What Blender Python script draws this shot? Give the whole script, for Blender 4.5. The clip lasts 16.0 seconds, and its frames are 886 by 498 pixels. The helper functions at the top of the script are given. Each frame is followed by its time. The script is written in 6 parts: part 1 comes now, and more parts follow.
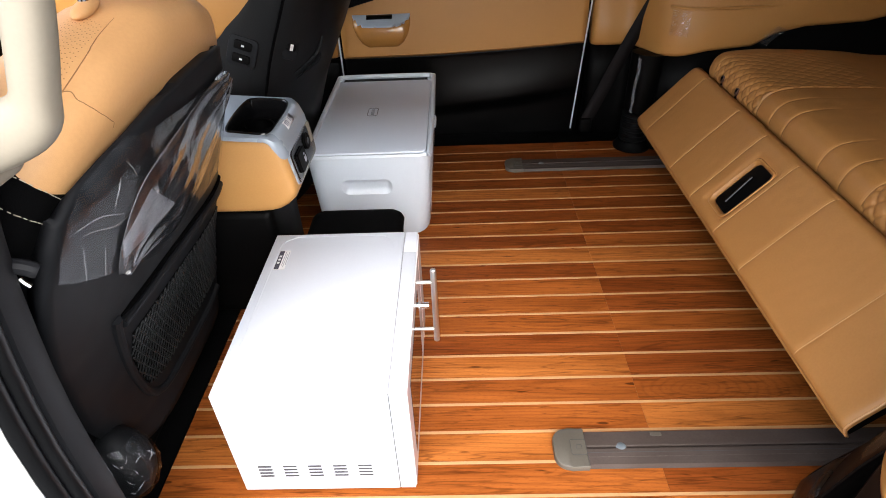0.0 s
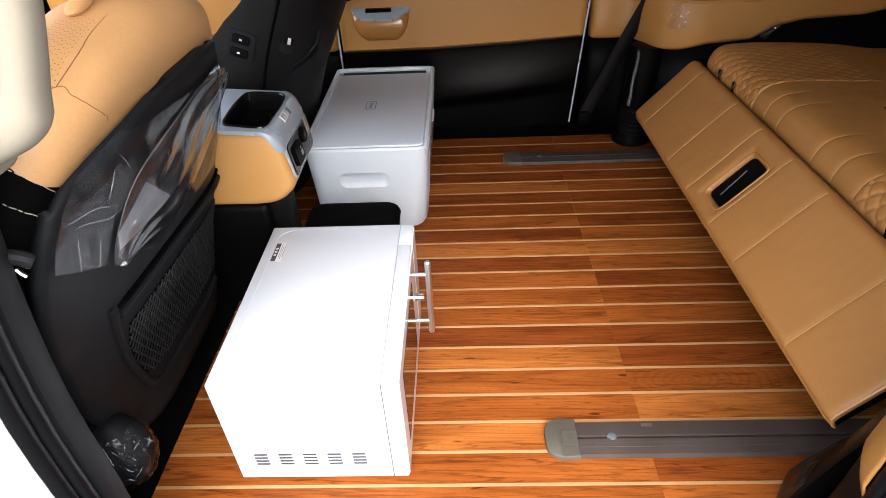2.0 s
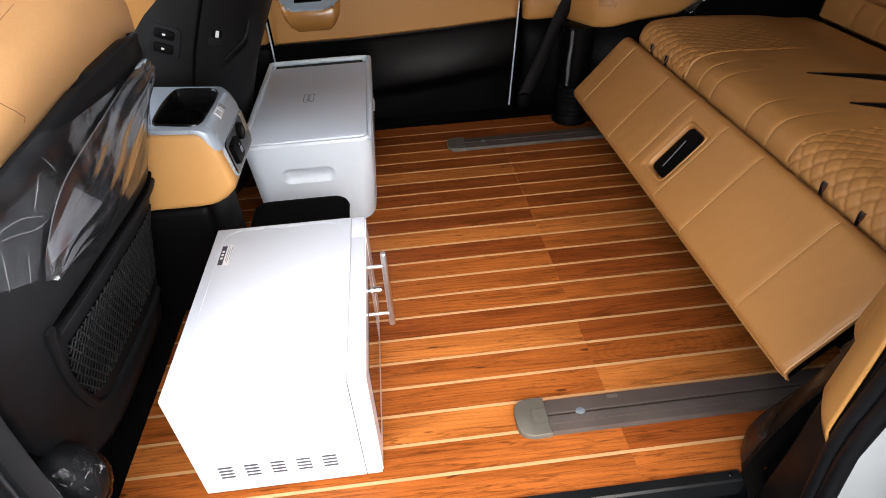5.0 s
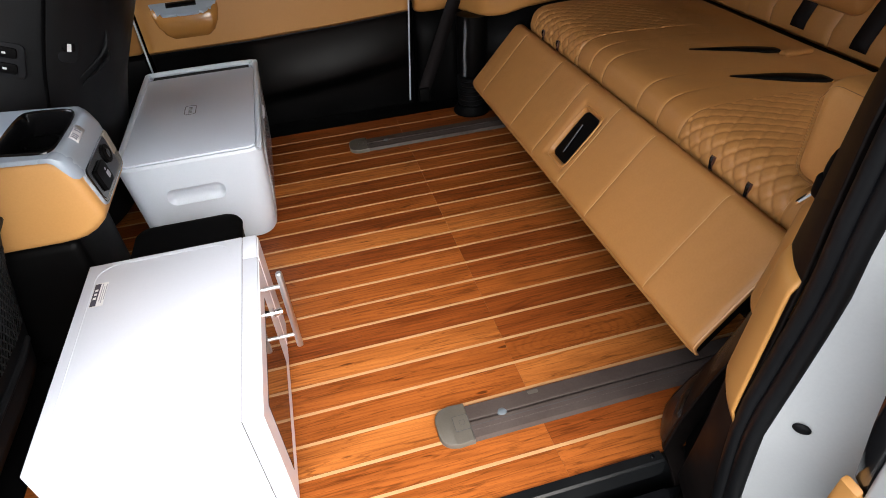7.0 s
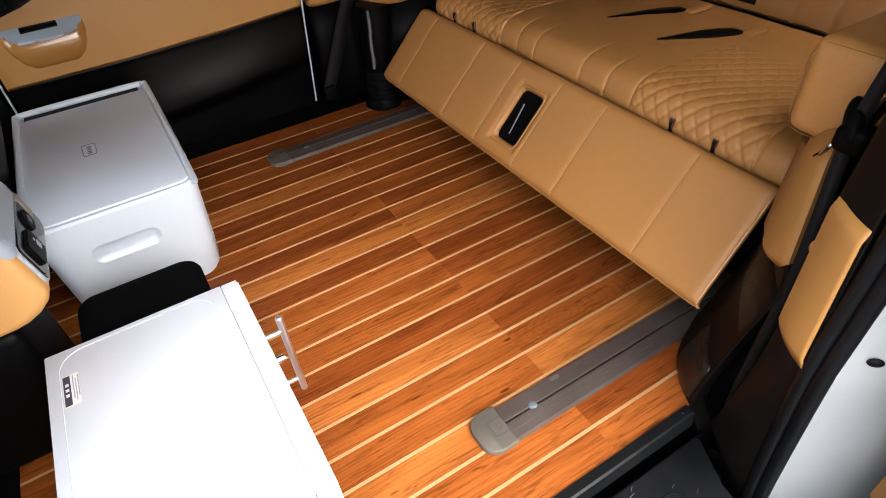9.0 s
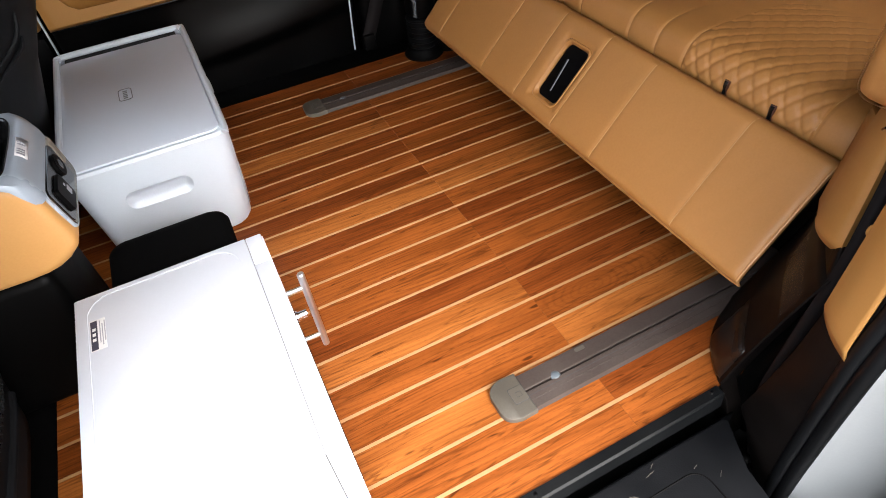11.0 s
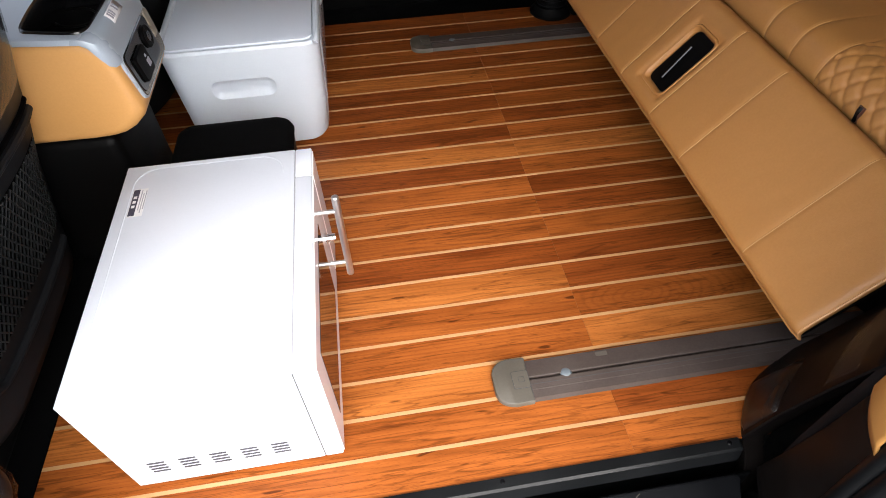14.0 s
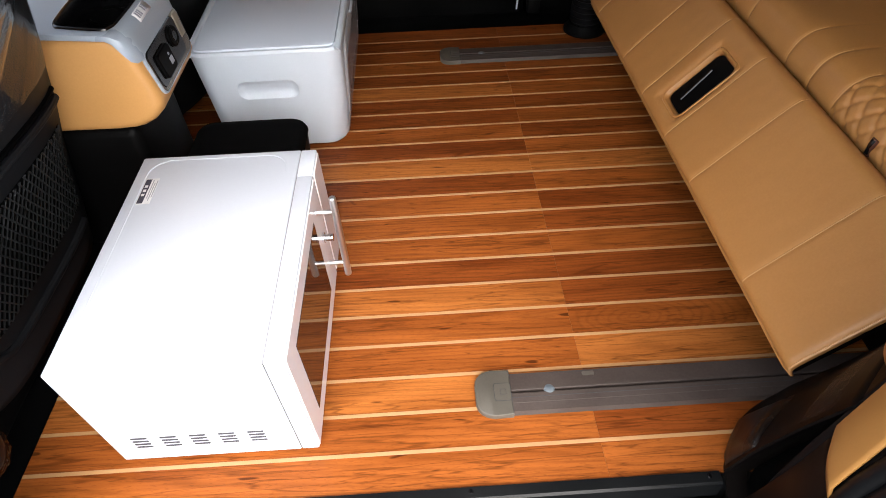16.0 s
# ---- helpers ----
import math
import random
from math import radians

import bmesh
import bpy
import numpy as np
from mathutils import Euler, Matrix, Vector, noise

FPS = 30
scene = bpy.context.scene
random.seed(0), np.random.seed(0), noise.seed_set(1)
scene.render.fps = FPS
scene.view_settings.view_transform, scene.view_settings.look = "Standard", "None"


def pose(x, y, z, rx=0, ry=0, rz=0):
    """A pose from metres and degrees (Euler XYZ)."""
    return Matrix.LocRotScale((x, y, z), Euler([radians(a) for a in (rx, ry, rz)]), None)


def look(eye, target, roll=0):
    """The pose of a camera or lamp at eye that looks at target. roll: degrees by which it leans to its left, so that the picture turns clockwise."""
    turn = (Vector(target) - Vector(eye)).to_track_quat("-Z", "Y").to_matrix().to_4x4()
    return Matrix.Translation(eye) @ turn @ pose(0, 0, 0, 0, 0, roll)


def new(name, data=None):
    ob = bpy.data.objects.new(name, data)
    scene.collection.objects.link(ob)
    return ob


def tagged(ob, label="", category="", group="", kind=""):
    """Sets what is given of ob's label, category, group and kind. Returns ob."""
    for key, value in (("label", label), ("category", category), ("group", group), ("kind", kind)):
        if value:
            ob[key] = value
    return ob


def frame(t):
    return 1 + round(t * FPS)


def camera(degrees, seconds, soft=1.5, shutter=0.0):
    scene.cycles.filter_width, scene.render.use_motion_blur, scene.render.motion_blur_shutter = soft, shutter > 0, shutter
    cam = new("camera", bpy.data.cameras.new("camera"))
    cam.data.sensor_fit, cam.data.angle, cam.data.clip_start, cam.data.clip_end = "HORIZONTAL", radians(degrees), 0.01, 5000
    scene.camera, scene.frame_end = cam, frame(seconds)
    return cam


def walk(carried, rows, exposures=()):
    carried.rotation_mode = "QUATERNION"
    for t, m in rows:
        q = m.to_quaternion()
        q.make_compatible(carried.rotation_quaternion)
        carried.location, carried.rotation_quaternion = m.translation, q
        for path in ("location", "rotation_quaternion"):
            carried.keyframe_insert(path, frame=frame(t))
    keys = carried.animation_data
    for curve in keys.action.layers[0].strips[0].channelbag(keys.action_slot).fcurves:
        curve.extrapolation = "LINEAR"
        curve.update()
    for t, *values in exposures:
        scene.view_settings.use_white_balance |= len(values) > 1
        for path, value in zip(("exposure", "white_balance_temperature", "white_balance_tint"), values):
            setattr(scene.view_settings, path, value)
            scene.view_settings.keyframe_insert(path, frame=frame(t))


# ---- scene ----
cam = camera(75.3, 16.0, soft=0.95)
PATH = [
    (0, (0.091, -0.597, 0.976), (0.033, 1.027, -0.19), -2.7),
    (0.5, (0.096, -0.595, 0.979), (0.034, 1.02, -0.199), -2.8),
    (1, (0.1, -0.602, 0.978), (0.039, 1.017, -0.195), -3.0),
    (1.5, (0.106, -0.604, 0.98), (0.036, 1.007, -0.203), -3.1),
    (2, (0.111, -0.608, 0.982), (0.039, 1.002, -0.203), -2.9),
    (2.5, (0.115, -0.614, 0.981), (0.042, 0.99, -0.212), -3.0),
    (3, (0.109, -0.61, 0.979), (0.059, 0.988, -0.223), -3.2),
    (5.5, (0.09, -0.582, 0.96), (0.256, 0.992, -0.263), -3.3),
    (6, (0.118, -0.565, 0.956), (0.346, 0.983, -0.29), -3.2),
    (6.5, (0.139, -0.558, 0.947), (0.443, 0.983, -0.29), -3.4),
    (7, (0.154, -0.547, 0.945), (0.503, 0.982, -0.297), -4.0),
    (7.5, (0.123, -0.519, 0.945), (0.613, 0.993, -0.269), -2.9),
    (8, (0.05, -0.479, 0.95), (0.681, 0.996, -0.243), -4.1),
    (8.5, (-0.005, -0.442, 0.953), (0.737, 0.952, -0.275), -3.7),
    (9, (-0.031, -0.396, 0.965), (0.685, 0.931, -0.35), -5.0),
    (11.5, (0.013, -0.373, 0.946), (0.524, 0.911, -0.499), -6.3),
    (12, (0.014, -0.366, 0.94), (0.509, 0.892, -0.534), -5.8),
    (12.5, (0.027, -0.373, 0.939), (0.485, 0.918, -0.518), -4.5),
    (13, (0.021, -0.374, 0.938), (0.433, 0.929, -0.522), -3.8),
    (13.5, (0.034, -0.38, 0.927), (0.408, 0.909, -0.556), -3.1),
    (14, (0.112, -0.389, 0.909), (0.3, 0.929, -0.583), -1.4),
    (14.5, (0.162, -0.395, 0.902), (0.222, 0.935, -0.591), -1.0),
    (15, (0.181, -0.408, 0.903), (0.2, 0.922, -0.59), -2.1),
    (15.5, (0.188, -0.413, 0.907), (0.218, 0.918, -0.585), -1.4),
    (16, (0.201, -0.413, 0.912), (0.24, 0.951, -0.55), -2.1),
]
walk(cam, [(t, look(eye, target, roll)) for t, eye, target, roll in PATH],
     exposures=[(0.0, 2.18), (5.5, 2.23), (7.0, 2.18), (9.0, 2.46), (12.5, 2.35), (14.0, 2.22), (16.0, 2.15)])

# ---- world and light ----
from mathutils.bvhtree import BVHTree

world = bpy.data.worlds.new("overcast_sky")
scene.world = world
world.use_nodes = True
wn = world.node_tree
sky = wn.nodes.new("ShaderNodeTexSky")
sky.sky_type = "NISHITA"
sky.sun_disc = False
sky.sun_elevation, sky.sun_rotation = radians(50), radians(173)
sky.air_density, sky.dust_density = 1.0, 4.0
soft_sky = wn.nodes.new("ShaderNodeHueSaturation")
soft_sky.inputs["Saturation"].default_value = 0.5
wn.links.new(sky.outputs[0], soft_sky.inputs["Color"])
wn.links.new(soft_sky.outputs[0], wn.nodes["Background"].inputs[0])
wn.nodes["Background"].inputs[1].default_value = 0.15
sun_data = bpy.data.lights.new("sun", "SUN")
sun_data.energy, sun_data.angle, sun_data.color = 1.35, radians(150), (1.0, 0.985, 0.955)
sun = new("sun", sun_data)
sun.matrix_world = look((0.56, -2.80, 3.70), (0.2, 0.3, 0.0))


# ---- materials ----
def nodes_of(m):
    m.use_nodes = True
    return m.node_tree, m.node_tree.nodes, m.node_tree.links


def surface(name, low, high, rough=0.5, metal=0.0, big=6.0, fine=120.0, bump=0.1, depth=0.001, coat=0.0,
            rough_var=0.1, cells=False, sheen=0.0, spec=0.5):
    """Colour that wanders between two tones at two scales, with worn roughness and a fine relief."""
    m = bpy.data.materials.new(name)
    tree, n, l = nodes_of(m)
    b = n["Principled BSDF"]
    co = n.new("ShaderNodeTexCoord")
    n1, n2 = n.new("ShaderNodeTexNoise"), n.new("ShaderNodeTexNoise")
    n1.inputs["Scale"].default_value, n1.inputs["Detail"].default_value = big, 4
    n2.inputs["Scale"].default_value, n2.inputs["Detail"].default_value = fine, 3
    for q in (n1, n2):
        l.new(co.outputs["Object"], q.inputs["Vector"])
    mix = n.new("ShaderNodeMath")
    mix.operation = "MULTIPLY_ADD"
    mix.inputs[1].default_value = 0.35
    l.new(n2.outputs["Fac"], mix.inputs[0])
    half = n.new("ShaderNodeMath")
    half.operation = "MULTIPLY"
    half.inputs[1].default_value = 0.65
    l.new(n1.outputs["Fac"], half.inputs[0])
    l.new(half.outputs[0], mix.inputs[2])
    ramp = n.new("ShaderNodeValToRGB")
    ramp.color_ramp.elements[0].position, ramp.color_ramp.elements[1].position = 0.35, 0.65
    ramp.color_ramp.elements[0].color, ramp.color_ramp.elements[1].color = (*low, 1), (*high, 1)
    l.new(mix.outputs[0], ramp.inputs[0])
    l.new(ramp.outputs[0], b.inputs["Base Color"])
    rr = n.new("ShaderNodeMapRange")
    rr.inputs["From Min"].default_value, rr.inputs["From Max"].default_value = 0.3, 0.7
    rr.inputs["To Min"].default_value, rr.inputs["To Max"].default_value = max(0.02, rough - rough_var), min(1, rough + rough_var)
    l.new(n1.outputs["Fac"], rr.inputs["Value"])
    l.new(rr.outputs[0], b.inputs["Roughness"])
    b.inputs["Metallic"].default_value = metal
    b.inputs["Coat Weight"].default_value = coat
    b.inputs["Coat Roughness"].default_value = 0.06
    b.inputs["Sheen Weight"].default_value = sheen
    b.inputs["Specular IOR Level"].default_value = spec
    if bump:
        bp = n.new("ShaderNodeBump")
        bp.inputs["Strength"].default_value, bp.inputs["Distance"].default_value = bump, depth
        if cells:
            v = n.new("ShaderNodeTexVoronoi")
            v.inputs["Scale"].default_value = fine * 4
            l.new(co.outputs["Object"], v.inputs["Vector"])
            l.new(v.outputs["Distance"], bp.inputs["Height"])
        else:
            l.new(n2.outputs["Fac"], bp.inputs["Height"])
        l.new(bp.outputs[0], b.inputs["Normal"])
    return m


def wood(name, dark, light, heart_at=None):
    """Teak board: long grain along x, darker veins and small knots, shifted board by board."""
    m = bpy.data.materials.new(name)
    tree, n, l = nodes_of(m)
    b = n["Principled BSDF"]
    co, info = n.new("ShaderNodeTexCoord"), n.new("ShaderNodeObjectInfo")
    shift = n.new("ShaderNodeVectorMath")
    shift.operation = "MULTIPLY_ADD"
    rnd = n.new("ShaderNodeCombineXYZ")
    for i in range(3):
        l.new(info.outputs["Random"], rnd.inputs[i])
    shift.inputs[1].default_value = (37, 53, 11)
    l.new(rnd.outputs[0], shift.inputs[0])
    l.new(co.outputs["Object"], shift.inputs[2])

    def grain(sx, sy, scale, detail, distort):
        mp = n.new("ShaderNodeMapping")
        mp.inputs["Scale"].default_value = (sx, sy, 1)
        l.new(shift.outputs[0], mp.inputs["Vector"])
        t = n.new("ShaderNodeTexNoise")
        t.inputs["Scale"].default_value, t.inputs["Detail"].default_value = scale, detail
        t.inputs["Distortion"].default_value = distort
        l.new(mp.outputs[0], t.inputs["Vector"])
        return t.outputs["Fac"]
    broad = grain(2.2, 16, 1.0, 3, 0.8)
    fibre = grain(5, 260, 1.0, 3, 0.5)
    vein = grain(3.0, 42, 1.0, 2, 1.6)
    knot = grain(14, 75, 1.0, 1, 0.4)
    pore = grain(90, 900, 1.0, 1, 0.2)
    ramp = n.new("ShaderNodeValToRGB")
    ramp.color_ramp.elements[0].position, ramp.color_ramp.elements[1].position = 0.36, 0.66
    ramp.color_ramp.elements[0].color, ramp.color_ramp.elements[1].color = (*dark, 1), (*light, 1)
    add = n.new("ShaderNodeMath")
    add.operation = "MULTIPLY_ADD"
    add.inputs[1].default_value = 0.36
    l.new(fibre, add.inputs[0])
    part_b = n.new("ShaderNodeMath")
    part_b.operation = "MULTIPLY"
    part_b.inputs[1].default_value = 0.64
    l.new(broad, part_b.inputs[0])
    l.new(part_b.outputs[0], add.inputs[2])
    l.new(add.outputs[0], ramp.inputs[0])

    def darken(prev, fac, lo, hi, amount):
        r = n.new("ShaderNodeMapRange")
        r.inputs["From Min"].default_value, r.inputs["From Max"].default_value = lo, hi
        r.inputs["To Min"].default_value, r.inputs["To Max"].default_value = 0, amount
        l.new(fac, r.inputs["Value"])
        mx = n.new("ShaderNodeMix")
        mx.data_type = "RGBA"
        l.new(r.outputs[0], mx.inputs["Factor"])
        l.new(prev, mx.inputs[6])
        mx.inputs[7].default_value = (dark[0] * 0.22, dark[1] * 0.16, dark[2] * 0.12, 1)
        return mx.outputs[2]
    # long flame-shaped rings round a heart that lies elsewhere in every board
    heart = n.new("ShaderNodeCombineXYZ")
    if heart_at is None:
        for i, (k, d) in enumerate(((-3.0, 0.4), (-0.11, 0.02))):
            far = n.new("ShaderNodeMath")
            far.operation = "MULTIPLY_ADD"
            far.inputs[1].default_value, far.inputs[2].default_value = k, d
            l.new(info.outputs["Random"], far.inputs[0])
            l.new(far.outputs[0], heart.inputs[i])
    else:
        heart.inputs[0].default_value, heart.inputs[1].default_value = -heart_at[0], -heart_at[1]
    mid = n.new("ShaderNodeVectorMath")
    l.new(co.outputs["Object"], mid.inputs[0])
    l.new(heart.outputs[0], mid.inputs[1])
    squash = n.new("ShaderNodeMapping")
    squash.inputs["Scale"].default_value = (0.22, 5.0, 0.0) if heart_at is None else (1.7, 4.0, 0.0)
    l.new(mid.outputs[0], squash.inputs["Vector"])
    rings = n.new("ShaderNodeTexWave")
    rings.wave_type, rings.rings_direction = "RINGS", "Z"
    rings.inputs["Scale"].default_value, rings.inputs["Distortion"].default_value = 9.0, 5.0 if heart_at is None else 4.0
    rings.inputs["Detail"].default_value, rings.inputs["Detail Scale"].default_value = 3.0, 1.4
    l.new(squash.outputs[0], rings.inputs["Vector"])
    c = darken(ramp.outputs[0], rings.outputs["Fac"], 0.55, 1.0, 0.22 if heart_at is None else 0.17)
    c = darken(c, vein, 0.57, 0.70, 0.30)
    c = darken(c, fibre, 0.56, 0.74, 0.15)
    c = darken(c, pore, 0.58, 0.70, 0.30)
    # thin dark growth lines
    for sx, sy, level, amount in ((1.9, 34, 0.50, 0.50), (2.8, 48, 0.57, 0.45)):
        off = n.new("ShaderNodeMath")
        off.operation = "SUBTRACT"
        off.inputs[1].default_value = level
        l.new(grain(sx, sy, 1.0, 3, 0.4), off.inputs[0])
        gap = n.new("ShaderNodeMath")
        gap.operation = "ABSOLUTE"
        l.new(off.outputs[0], gap.inputs[0])
        c = darken(c, gap.outputs[0], 0.016, 0.002, amount)
    c = darken(c, knot, 0.72, 0.78, 0.85)
    l.new(c, b.inputs["Base Color"])
    b.inputs["Roughness"].default_value = 0.42
    b.inputs["Specular IOR Level"].default_value = 0.15
    bp = n.new("ShaderNodeBump")
    bp.inputs["Strength"].default_value, bp.inputs["Distance"].default_value = 0.25, 0.0006
    l.new(fibre, bp.inputs["Height"])
    l.new(bp.outputs[0], b.inputs["Normal"])
    return m


def clear(name, tint, rough=0.05, alpha=0.2, wave=0.5):
    """Thin clear plastic: a see-through sheet with a gloss."""
    m = bpy.data.materials.new(name)
    tree, n, l = nodes_of(m)
    b = n["Principled BSDF"]
    b.inputs["Base Color"].default_value = (*tint, 1)
    b.inputs["Roughness"].default_value = rough
    b.inputs["Alpha"].default_value = alpha
    b.inputs["Specular IOR Level"].default_value = 0.8
    t = n.new("ShaderNodeTexNoise")
    t.inputs["Scale"].default_value, t.inputs["Detail"].default_value = 14, 3
    co = n.new("ShaderNodeTexCoord")
    l.new(co.outputs["Object"], t.inputs["Vector"])
    bp = n.new("ShaderNodeBump")
    bp.inputs["Strength"].default_value, bp.inputs["Distance"].default_value = wave, 0.01
    l.new(t.outputs["Fac"], bp.inputs["Height"])
    l.new(bp.outputs[0], b.inputs["Normal"])
    return m



def film_sheet(name, gloss, ior, haze):
    """Cling film: see-through, a little milky in streaks that also paint its pale reflections, with a sharp creased
    sheen that grows at a slant.
    """
    m = bpy.data.materials.new(name)
    tree, n, l = nodes_of(m)
    n.remove(n["Principled BSDF"])
    t, streak = n.new("ShaderNodeTexNoise"), n.new("ShaderNodeTexNoise")
    t.inputs["Scale"].default_value, t.inputs["Detail"].default_value, t.inputs["Distortion"].default_value = 7, 3, 1.5
    streak.inputs["Scale"].default_value, streak.inputs["Detail"].default_value, streak.inputs["Distortion"].default_value = 1.0, 3, 0.8
    co, squash = n.new("ShaderNodeTexCoord"), n.new("ShaderNodeMapping")
    squash.inputs["Rotation"].default_value, squash.inputs["Scale"].default_value = (0.5, 0, 0), (10, 42, 9)
    l.new(co.outputs["Object"], t.inputs["Vector"])
    l.new(co.outputs["Object"], squash.inputs["Vector"])
    l.new(squash.outputs[0], streak.inputs["Vector"])
    bp = n.new("ShaderNodeBump")
    bp.inputs["Strength"].default_value, bp.inputs["Distance"].default_value = 0.3, 0.012
    l.new(t.outputs["Fac"], bp.inputs["Height"])
    see, milk, body = n.new("ShaderNodeBsdfTransparent"), n.new("ShaderNodeBsdfDiffuse"), n.new("ShaderNodeMixShader")
    milk.inputs["Color"].default_value = (0.62, 0.68, 0.78, 1)
    amount = n.new("ShaderNodeMapRange")
    amount.inputs["From Min"].default_value, amount.inputs["From Max"].default_value = 0.42, 0.72
    amount.inputs["To Min"].default_value, amount.inputs["To Max"].default_value = haze * 0.25, haze
    l.new(streak.outputs["Fac"], amount.inputs["Value"])
    l.new(amount.outputs[0], body.inputs[0])
    l.new(see.outputs[0], body.inputs[1])
    l.new(milk.outputs[0], body.inputs[2])
    shine, fres, mix = n.new("ShaderNodeBsdfGlossy"), n.new("ShaderNodeFresnel"), n.new("ShaderNodeMixShader")
    shine.inputs["Roughness"].default_value = 0.11
    fres.inputs["IOR"].default_value = ior
    for q in (shine, fres):
        l.new(bp.outputs[0], q.inputs["Normal"])
    add = n.new("ShaderNodeMath")
    add.inputs[1].default_value = gloss * 0.2
    l.new(fres.outputs[0], add.inputs[0])
    l.new(add.outputs[0], mix.inputs[0])
    l.new(body.outputs[0], mix.inputs[1])
    l.new(shine.outputs[0], mix.inputs[2])
    l.new(mix.outputs[0], n["Material Output"].inputs["Surface"])
    return m


